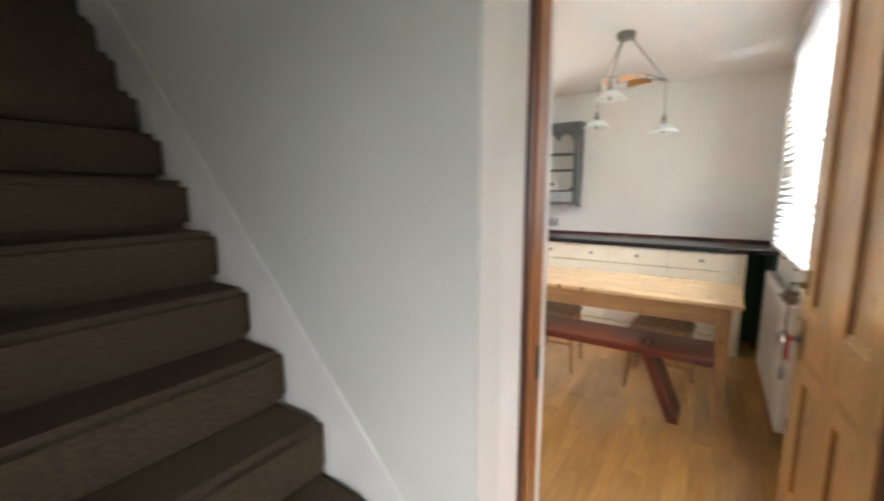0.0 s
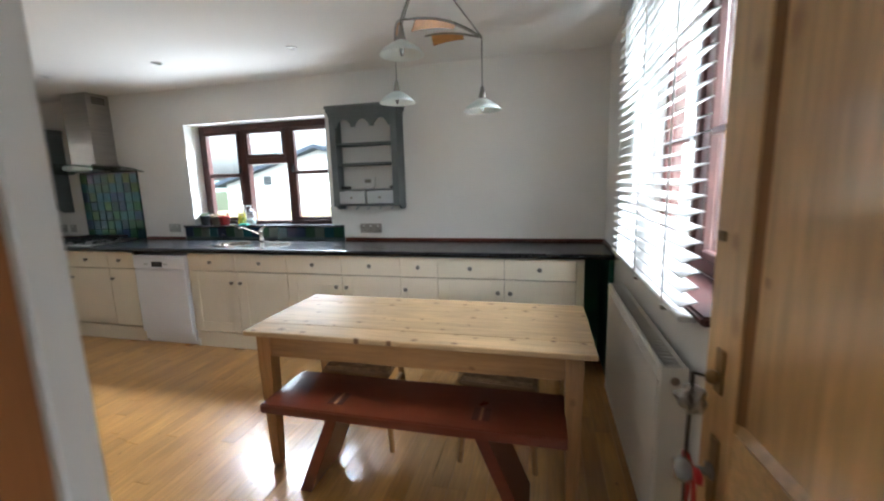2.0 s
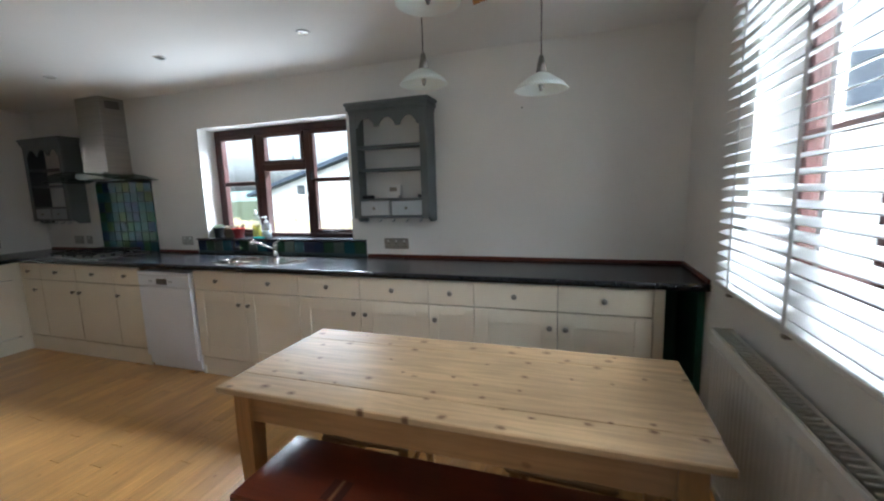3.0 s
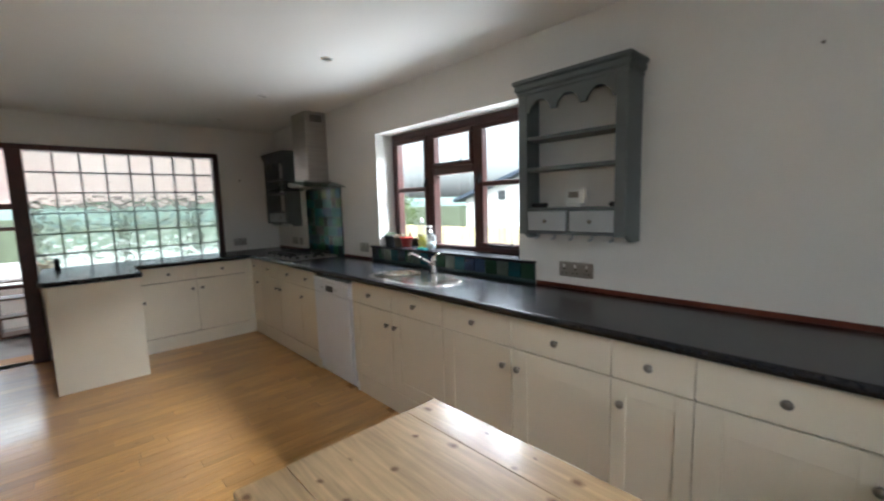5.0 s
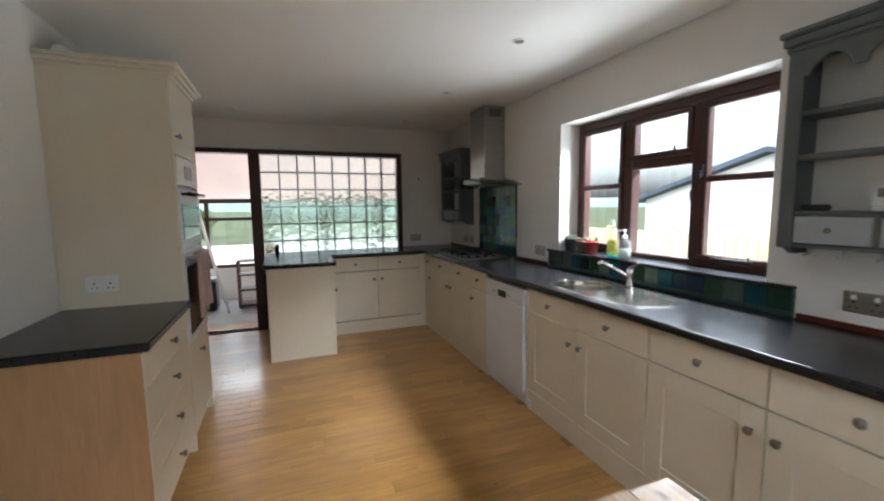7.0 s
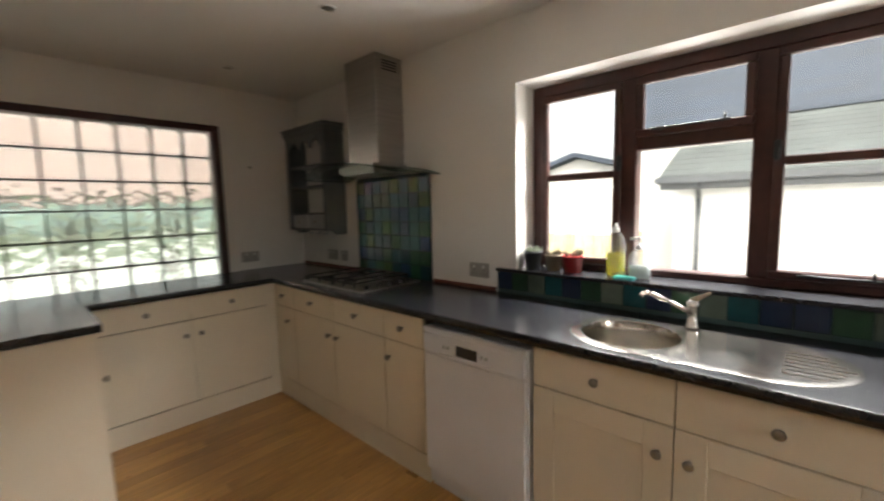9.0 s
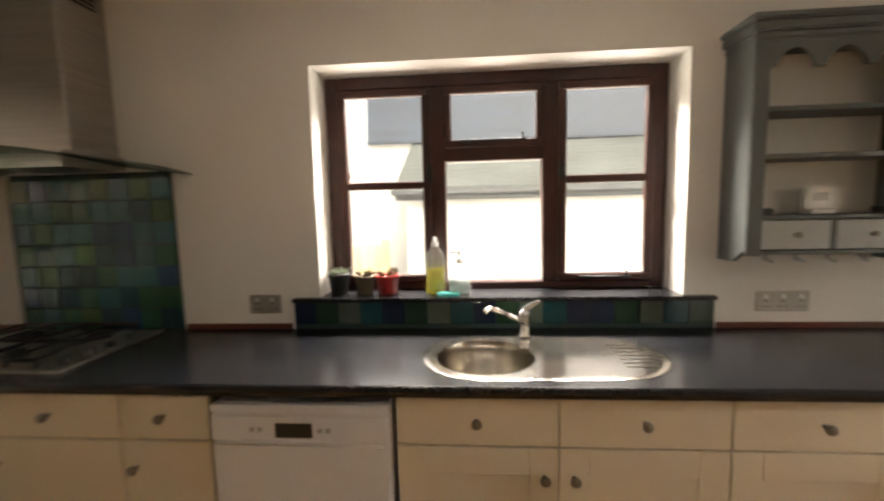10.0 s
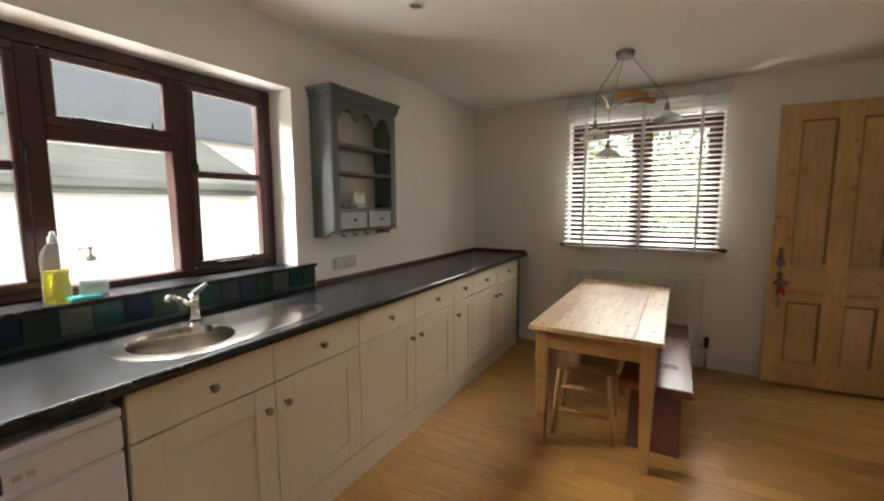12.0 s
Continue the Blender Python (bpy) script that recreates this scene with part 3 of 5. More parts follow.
# peninsula
pen = thing("peninsula_cabinet", "cream painted cabinet jutting into the room under the worktop", "cabinet")
part("end_panel", bx(-4.145, -4.125, 2.235, 2.815, 0.0, 0.868), CREAM, pen)
part("side_panel", bx(-5.27, -4.145, 2.22, 2.238, 0.0, 0.868), BEECH, pen, "bare beech side panel")
part("back_panel", bx(-4.73, -4.145, 2.78, 2.795, 0.0, 0.868), CREAM, pen)
part("corner_trim", bx(-4.15, -4.122, 2.218, 2.235, 0.0, 0.868), CREAM, pen)
d = part("door", bx(-4.70, -4.16, 2.797, 2.815, 0.145, 0.863), CREAM, pen)
o = knob(d, -4.2, 0.62, 2.815)
o.rotation_euler = (0, 0, radians(180))


# worktop with a round hole for the bowl
BX, BY, BR = -2.215, 4.15, 0.18
def add_top_with_hole(bm, x0, x1, y0, y1, z0, z1, cx, cy, r, seg=48):
    def edge(a):
        dx, dy = math.cos(a), math.sin(a)
        k = min(((x1 - cx) / dx if dx > 1e-9 else (x0 - cx) / dx if dx < -1e-9 else 1e9), ((y1 - cy) / dy if dy > 1e-9 else (y0 - cy) / dy if dy < -1e-9 else 1e9))
        return cx + dx * k, cy + dy * k
    corner = [math.atan2(y - cy, x - cx) % (2 * math.pi) for x in (x0, x1) for y in (y0, y1)]
    angs = sorted([2 * math.pi * i / seg for i in range(seg)] + corner)
    for z, flip in ((z1, False), (z0, True)):
        inn = [bm.verts.new((cx + r * math.cos(a), cy + r * math.sin(a), z)) for a in angs]
        out = [bm.verts.new((*edge(a), z)) for a in angs]
        n = len(angs)
        for i in range(n):
            f = (inn[i], out[i], out[(i + 1) % n], inn[(i + 1) % n])
            bm.faces.new(f[::-1] if flip else f)


work = thing("worktop", "black laminate worktop running round three sides", "worktop")
b = bmesh.new()
add_box(b, W + 0.002, -2.44, 3.905, N - 0.002, 0.872, 0.91)
add_top_with_hole(b, -2.44, -1.99, 3.905, N - 0.002, 0.872, 0.91, BX, BY, BR)
add_box(b, -1.99, -1.0, 3.905, N - 0.002, 0.872, 0.91)
part("sink_slab", b, BLACKTOP, work)
part("long_slab", bx(-0.999, E_ - 0.002, 3.905, N - 0.002, 0.872, 0.91, 0), BLACKTOP, work)
part("return_slab", bx(W + 0.028, -4.69, 2.8355, 3.9045, 0.872, 0.91, 0), BLACKTOP, work)
r = 0.07
pts = [(W + 0.028, 2.185), *[(-4.115 - r + r * math.sin(a), 2.185 + r - r * math.cos(a)) for a in [radians(d) for d in range(0, 91, 15)]], (-4.115, 2.835), (W + 0.028, 2.835)]
part("peninsula_slab", add_prism(bmesh.new(), pts, 2, 0.872, 0.91), BLACKTOP, work)
def nose(x0, x1, y, axis=0, sgn=-1):
    n = 8
    pp = [(y + sgn * 0.6 * 0.019 * math.sin(a), 0.891 + 0.019 * math.cos(a)) for a in [math.pi * i / n for i in range(n + 1)]]
    part("front_edge", add_prism(bmesh.new(), pp, axis, x0, x1), BLACKTOP, work)
nose(-4.68, E_ - 0.002, 3.9048)
nose(2.8355, 3.893, -4.6898, 1, 1)
b = bmesh.new()
add_box(b, -3.58, -3.075, N - 0.014, N - 0.002, 0.911, 0.935, 0.002)
add_box(b, -1.235, E_ - 0.015, N - 0.014, N - 0.002, 0.911, 0.935, 0.002)
add_box(b, W + 0.03, -4.4, N - 0.014, N - 0.002, 0.911, 0.935, 0.002)
add_box(b, E_ - 0.014, E_ - 0.002, 3.91, N - 0.002, 0.911, 0.935, 0.002)
tagged(part("upstand", b, REDWOOD), "thin brown stained upstand strip behind the worktop", "trim", kind="structure")

# ---- sink, tap, hob, hood ----
sink = thing("sink", "stainless steel inset sink with round bowl and drainer", "sink")
b = bmesh.new()
n = 56
out, inn, rim = [], [], []
for i in range(n):
    a = 2 * math.pi * i / n
    dx, dy = math.cos(a), math.sin(a)
    cx = BX if dx < 0 else -1.80
    ry, rx = 0.225, (0.225 if dx < 0 else 0.215)
    f = 1.0
    ox, oy = cx + dx * rx * f, 4.165 + dy * ry * (1.0 if dx < 0 else 0.93)
    out.append(b.verts.new((ox, oy, 0.9115)))
    rim.append(b.verts.new((ox - dx * 0.012, oy - dy * 0.012, 0.9138)))
    inn.append(b.verts.new((ox - dx * 0.03, oy - dy * 0.03, 0.9128)))
hole = [b.verts.new((BX + BR * 0.97 * math.cos(2 * math.pi * i / n), BY + BR * 0.97 * math.sin(2 * math.pi * i / n), 0.9135)) for i in range(n)]
for i in range(n):
    j = (i + 1) % n
    for A, B in ((out, rim), (rim, inn), (inn, hole)):
        b.faces.new((A[i], A[j], B[j], B[i])).smooth = True
add_lathe(b, [(BR * 0.97, 0.9135), (BR * 0.95, 0.908), (BR * 0.945, 0.86), (BR * 0.93, 0.77), (BR * 0.85, 0.75), (0.03, 0.745), (0.0, 0.745)], at=(BX, BY, 0), seg=40)
part("basin", b, SINKSTEEL, sink)
for i in range(7):
    part("drainer_rib", bx(-1.76, -1.66 + 0.02 * (3 - abs(3 - i)), 4.05 + 0.035 * i, 4.06 + 0.035 * i, 0.913, 0.9155, 0.0015), SINKSTEEL, sink)
b = bmesh.new()
add_lathe(b, [(0.0, 0.748), (0.03, 0.748), (0.032, 0.75), (0.0, 0.751)], at=(BX, BY, 0))
part("waste", b, CHROME, sink)
tap = thing("mixer_tap", "chrome lever mixer tap with a swivel spout", "tap", (-2.05, 4.365, 0.917))
b = bmesh.new()
add_lathe(b, [(0.0, 0.0), (0.027, 0.0), (0.027, 0.008), (0.021, 0.012), (0.021, 0.075), (0.024, 0.08), (0.024, 0.1), (0.016, 0.108), (0.0, 0.11)])
part("body", b, CHROME, tap)
b = bmesh.new()
add_tube(b, [(0, 0, 0.055), (-0.07, -0.045, 0.1), (-0.13, -0.085, 0.134), (-0.15, -0.1, 0.138), (-0.16, -0.106, 0.122)], 0.0095, 12)
part("spout", b, CHROME, tap)
b = bmesh.new()
add_prism(b, [(-0.012, 0.104), (0.012, 0.104), (0.062, 0.142), (0.056, 0.15), (-0.01, 0.116)], 1, -0.009, 0.009)
part("lever", b, CHROME, tap)

hob = thing("gas_hob", "stainless steel gas hob with black cast iron grates", "hob")
part("tray", bx(-4.36, -3.66, 3.965, 4.45, 0.911, 0.922, 0.005, 2), STEEL, hob)
for x, y, r in ((-4.2, 4.08, 0.045), (-4.2, 4.33, 0.06), (-3.86, 4.33, 0.045), (-3.99, 4.1, 0.05)):
    b = bmesh.new()
    add_lathe(b, [(r, 0.922), (r, 0.932), (r * 0.8, 0.934), (r * 0.8, 0.944), (0, 0.946)], at=(x, y, 0), seg=18)
    part("burner", b, IRON, hob)
for x0, x1 in ((-4.34, -4.02), (-4.015, -3.77)):
    b = bmesh.new()
    for y in (3.99, 4.2, 4.43):
        add_box(b, x0, x1, y - 0.006, y + 0.006, 0.945, 0.958, 0.002)
    for x in (x0 + 0.006, (x0 + x1) / 2, x1 - 0.006):
        add_box(b, x - 0.006, x + 0.006, 3.99, 4.43, 0.947, 0.956, 0.002)
        add_box(b, x - 0.006, x + 0.006, 3.99, 4.0, 0.922, 0.947, 0.0)
        add_box(b, x - 0.006, x + 0.006, 4.42, 4.43, 0.922, 0.947, 0.0)
    part("grate", b, IRON, hob)
for i in range(4):
    b = bmesh.new()
    add_lathe(b, [(0.018, 0.922), (0.016, 0.942), (0, 0.943)], at=(-3.71, 4.04 + 0.09 * i, 0), seg=14)
    part("control_knob", b, BLACKPLASTIC, hob)

hood = thing("cooker_hood", "stainless steel chimney hood with a curved glass canopy", "cooker hood")
part("chimney", bx(-4.165, -3.835, 4.27, 4.498, 1.70, 2.398, 0.004), STEEL, hood)
part("motor_box", bx(-4.2, -3.8, 4.2, 4.498, 1.645, 1.70, 0.008, 2), STEEL, hood)
b = bmesh.new()
for i in range(4):
    add_box(b, -3.834, -3.8325, 4.32, 4.45, 2.30 + 0.018 * i, 2.31 + 0.018 * i)
part("vent_slots", b, BLACKPLASTIC, hood)
b = bmesh.new()
nn = 14
rows = []
for k in range(nn + 1):
    u = -1 + 2 * k / nn
    x = -4.0 + 0.5 * u
    z = 1.69 - 0.075 * u * u
    yf = 4.0 + 0.1 * u * u
    rows.append([b.verts.new((x, y, zz)) for zz in (z, z + 0.007) for y in (yf, 4.497)])
for A, B in zip(rows, rows[1:]):
    for i, j in ((0, 1), (1, 3), (3, 2), (2, 0)):
        b.faces.new((A[i], A[j], B[j], B[i])).smooth = i in (0, 3)
b.faces.new((rows[0][0], rows[0][1], rows[0][3], rows[0][2]))
b.faces.new((rows[-1][0], rows[-1][2], rows[-1][3], rows[-1][1]))
HOODGLASS = clear_glass("canopy_glass", (0.55, 0.62, 0.6))
part("canopy", b, HOODGLASS, hood, "curved greenish glass canopy")
part("filter", bx(-4.18, -3.82, 4.22, 4.46, 1.637, 1.645, 0.001), STEEL, hood)

# ---- dishwasher ----
dw = thing("dishwasher", "white freestanding dishwasher under the worktop", "dishwasher")
part("body", bx(-3.09, -2.515, 3.93, 4.48, 0.03, 0.84, 0.003), WHITEGOODS, dw)
part("door", bx(-3.092, -2.518, 3.905, 3.928, 0.11, 0.715, 0.006, 2), WHITEGOODS, dw)
part("control_panel", bx(-3.092, -2.518, 3.903, 3.928, 0.719, 0.812, 0.006, 2), WHITEGOODS, dw)
part("top_strip", bx(-3.092, -2.518, 3.903, 3.928, 0.816, 0.842, 0.003), WHITEGOODS, dw)
part("display", bx(-2.88, -2.76, 3.9, 3.904, 0.737, 0.786, 0.002), BLACKPLASTIC, dw, "black display window")
part("handle_lip", bx(-2.99, -2.68, 3.896, 3.904, 0.722, 0.73, 0.002), WHITEGOODS, dw)
for x in (-2.955, -2.93, -2.735, -2.71):
    part("button", bx(x - 0.008, x + 0.008, 3.9, 3.904, 0.755, 0.771, 0.002), GREYLIGHT, dw)
part("plinth", bx(-3.09, -2.51, 3.95, 3.965, 0.0, 0.1, 0.002), WHITEGOODS, dw)
part("foot", bx(-2.5, -2.47, 3.93, 3.965, 0.0, 0.07, 0.004), WHITEPLASTIC, dw)

# ---- tall oven cabinet and small unit ----
tall = thing("oven_cabinet", "tall cream cabinet with a built-in oven and cornice", "cabinet")
TX0, TX1, TY, TF = -3.40, -2.79, S + 0.002, 1.83
part("side_panel", bx(TX1 - 0.02, TX1, TY, TF + 0.02, 0.0, 2.15), CREAM, tall)
part("side_panel", bx(TX0, TX0 + 0.02, TY, TF + 0.02, 0.0, 2.15), CREAM, tall)
part("back_panel", bx(TX0 + 0.02, TX1 - 0.02, TY, TY + 0.012, 0.1, 2.15, 0), CREAM_IN, tall)
part("top_panel", bx(TX0 + 0.02, TX1 - 0.02, TY, TF, 2.12, 2.14, 0), CREAM, tall)
b = bmesh.new()
for i, (o_, z0, z1) in enumerate(((0.012, 2.14, 2.16), (0.03, 2.16, 2.185), (0.05, 2.185, 2.205))):
    add_box(b, TX0 - o_, TX1 + o_ * 0.4, TY, TF + 0.02 + o_, z0, z1, 0.004)
part("cornice", b, CREAM, tall)
d = part("upper_door", bx(TX0 + 0.022, TX1 - 0.022, TF, TF + 0.02, 1.735, 2.135, 0.003), CREAM, tall)
o = knob(d, -2.87, 1.83, TF + 0.02)
o.rotation_euler = (0, 0, radians(180))
b = bmesh.new()
add_cyl(b, (-3.3, 1.42, 2.235), (-2.86, 1.37, 2.235), 0.03, seg=16)
tagged(part("duct_pipe", b, WHITEPLASTIC), "short white plastic pipe lying on the tall cabinet", "pipe")
part("lower_drawer", bx(TX0 + 0.022, TX1 - 0.022, TF, TF + 0.02, 0.11, 0.62, 0.003), CREAM, tall)
o = knob(tall.children[-1], -3.09, 0.53, TF + 0.02)
o.rotation_euler = (0, 0, radians(180))
part("plinth", bx(TX0 + 0.02, TX1 - 0.02, TF - 0.04, TF - 0.02, 0.0, 0.1), CREAM, tall)
oven = thing("oven", "white double oven with mirrored glass doors and a towel rail", "oven")
part("body", bx(TX0 + 0.025, TX1 - 0.025, TY + 0.02, TF, 0.635, 1.725), WHITEGOODS, oven)
part("control_panel", bx(TX0 + 0.022, TX1 - 0.022, TF, TF + 0.024, 1.56, 1.725, 0.004), STEEL, oven)
part("display", bx(-3.2, -3.0, TF + 0.024, TF + 0.026, 1.6, 1.68, 0), BLACKPLASTIC, oven)
DARKGLASS = mat("dark_oven_glass", (0.02, 0.025, 0.025), 0.06, var=0.05, bump=0.0, coat=0.5)
for z0, z1 in ((1.2, 1.545), (0.64, 1.18)):
    d = part("oven_door", bx(TX0 + 0.022, TX1 - 0.022, TF, TF + 0.026, z0, z1, 0.004), WHITEGOODS, oven)
    part("glass", bx(TX0 + 0.07, TX1 - 0.07, TF + 0.026, TF + 0.03, z0 + 0.05, z1 - 0.09, 0.001), DARKGLASS, d)
    b = bmesh.new()
    add_cyl(b, (TX0 + 0.06, TF + 0.065, z1 - 0.035), (TX1 - 0.06, TF + 0.065, z1 - 0.035), 0.011, seg=12)
    add_cyl(b, (TX0 + 0.09, TF + 0.02, z1 - 0.035), (TX0 + 0.09, TF + 0.065, z1 - 0.035), 0.008, seg=8)
    add_cyl(b, (TX1 - 0.09, TF + 0.02, z1 - 0.035), (TX1 - 0.09, TF + 0.065, z1 - 0.035), 0.008, seg=8)
    part("handle", b, BLACKPLASTIC if z0 > 1 else STEEL, d)
TOWEL = mat("pink_towel", (0.5, 0.36, 0.34), 0.95, var=0.12, scale=12, bump=0.6, bscale=200)
towel = thing("tea_towel", "faded pink tea towel hanging over the oven handle", "towel")
b = bmesh.new()
rows = []
for k in range(15):
    u = k / 14
    fold = 0.012 * math.sin(u * 16)
    col = []
    for q in range(12):
        v = q / 11
        col.append(b.verts.new((-3.27 + 0.36 * u + 0.02 * math.sin(v * 3), TF + 0.078 + fold * (0.3 + v) + (0.0 if q else -0.02), 1.158 - 0.36 * v + (0.01 if not q else 0) - 0.03 * u * v)))
    rows.append(col)
for A, B in zip(rows, rows[1:]):
    for q in range(11):
        b.faces.new((A[q], B[q], B[q + 1], A[q + 1])).smooth = True
o = part("cloth", b, TOWEL, towel)
sm = o.modifiers.new("thick", "SOLIDIFY")
sm.thickness = 0.004

small = thing("drawer_unit", "cream drawer unit with a bare wood end panel", "cabinet")
part("end_panel", bx(-2.02, -2.0, TY, 1.85, 0.1, 0.868), BEECH, small, "bare beech end panel")
part("body", bx(-2.788, -2.02, TY, 1.83, 0.1, 0.868), CREAM_IN, small)
for z0, z1 in ((0.715, 0.863), (0.505, 0.71), (0.305, 0.5), (0.105, 0.3)):
    d = part("drawer_front", bx(-2.77, -2.003, 1.832, 1.852, z0, z1, 0.003), CREAM, small)
    o = knob(d, -2.42, (z0 + z1) / 2, 1.852)
    o.rotation_euler = (0, 0, radians(180))
part("plinth", bx(-2.76, -2.1, 1.76, 1.78, 0.0, 0.1, 0), CREAM_IN, small)
for x in (-2.12, -2.68):
    for y in (1.35, 1.7):
        b = bmesh.new()
        add_cyl(b, (x, y, 0.0), (x, y, 0.1), 0.02, seg=12)
        part("foot", b, BLACKPLASTIC, small)
b = bx(-2.788, -1.985, TY, 1.885, 0.872, 0.91, 0.008, 2)
tagged(part("worktop", b, BLACKTOP), "short black laminate worktop beside the oven cabinet", "worktop")

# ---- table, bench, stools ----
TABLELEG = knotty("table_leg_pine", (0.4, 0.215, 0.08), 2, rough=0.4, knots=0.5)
table = thing("dining_table", "scrubbed pine farmhouse table with square tapered legs", "table")
for k in range(5):
    y0 = 2.60 + 0.134 * k
    part("board", bx(-0.84, 0.79, y0 + 0.0001, y0 + 0.1339, 0.712, 0.737, 0.004 if k in (0, 4) else 0), TABLETOP, table)
def leg(parent, x, y, h, w0, w1, material):
    b = bmesh.new()
    vs = []
    for z, w in ((0.0, w1), (h * 0.75, w0), (h, w0)):
        vs.append([b.verts.new((x + sx * w / 2, y + sy * w / 2, z)) for sx, sy in ((-1, -1), (1, -1), (1, 1), (-1, 1))])
    for A, B in zip(vs, vs[1:]):
        for i in range(4):
            b.faces.new((A[i], A[(i + 1) % 4], B[(i + 1) % 4], B[i]))
    b.faces.new(vs[0][::-1])
    b.faces.new(vs[-1])
    bmesh.ops.bevel(b, geom=list(b.edges), offset=0.003, segments=1, affect="EDGES")
    return part("leg", b, material, parent)
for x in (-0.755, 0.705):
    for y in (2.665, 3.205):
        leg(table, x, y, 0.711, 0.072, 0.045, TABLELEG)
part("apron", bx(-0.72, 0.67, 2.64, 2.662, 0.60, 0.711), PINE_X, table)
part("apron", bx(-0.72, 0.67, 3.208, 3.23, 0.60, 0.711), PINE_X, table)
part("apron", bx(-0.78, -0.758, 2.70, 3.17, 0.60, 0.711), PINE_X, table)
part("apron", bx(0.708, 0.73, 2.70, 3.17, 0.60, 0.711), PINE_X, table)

RUSH = mat("worn_seat_wood", (0.3, 0.17, 0.08), 0.55, var=0.2, scale=8, bump=0.2)
bench = thing("bench", "dark red stained plank bench with splayed board legs", "bench")
part("seat", bx(-0.67, 0.675, 2.46, 2.81, 0.405, 0.45, 0.006, 2), REDWOOD, bench)
for s, xt, xb in ((-1, -0.33, -0.5), (1, 0.33, 0.5)):
    b = bmesh.new()
    add_prism(b, [(xt - 0.028, 0.404), (xt + 0.028, 0.404), (xb + 0.03, 0.0), (xb - 0.03, 0.0)], 1, 2.50, 2.77)
    bmesh.ops.bevel(b, geom=list(b.edges), offset=0.003, segments=1, affect="EDGES")
    part("leg", b, REDWOOD, bench)
    for dx in (-0.024, 0.024):
        part("tenon", bx(xt + dx - 0.013, xt + dx + 0.013, 2.53, 2.625, 0.4495, 0.4515, 0.0008), BROWNTRIM, bench, "dark end-grain tenon")
    part("wedge", bx(xt - 0.005, xt + 0.005, 2.53, 2.625, 0.4495, 0.4525, 0.0008), RUSH, bench, "brown wedge between the tenons")

SEATPAD = mat("dark_seat_pad", (0.3, 0.18, 0.09), 0.9, var=0.3, scale=30, bump=0.5, bscale=120)
def stool(at, rz):
    st = thing("stool", "low beech stool with a brown seat pad under the table", "stool", at, rz, "stools under the table")
    for sx in (-1, 1):
        for sy in (-1, 1):
            b = bmesh.new()
            add_cyl(b, (sx * 0.19, sy * 0.17, 0.0), (sx * 0.155, sy * 0.14, 0.42), 0.014, 0.02, 12)
            part("leg", b, TABLELEG, st)
    for sx in (-1, 1):
        b = bmesh.new()
        add_cyl(b, (sx * 0.176, -0.158, 0.16), (sx * 0.176, 0.158, 0.16), 0.011, seg=10)
        part("stretcher", b, PINE_X, st)
        b = bmesh.new()
        add_cyl(b, (sx * 0.165, -0.148, 0.3), (sx * 0.165, 0.148, 0.3), 0.011, seg=10)
        part("stretcher", b, PINE_X, st)
    b = bmesh.new()
    add_cyl(b, (-0.17, -0.155, 0.22), (0.17, -0.155, 0.22), 0.011, seg=10)
    part("stretcher", b, PINE_X, st)
    part("seat", bx(-0.19, 0.19, -0.17, 0.17, 0.418, 0.442, 0.008, 2), RUSH, st)
    part("seat_pad", bx(-0.18, 0.18, -0.16, 0.16, 0.4425, 0.462, 0.009, 2), SEATPAD, st)
    return st
stool((-0.4, 3.02, 0), 4)
stool((0.37, 3.02, 0), -3)

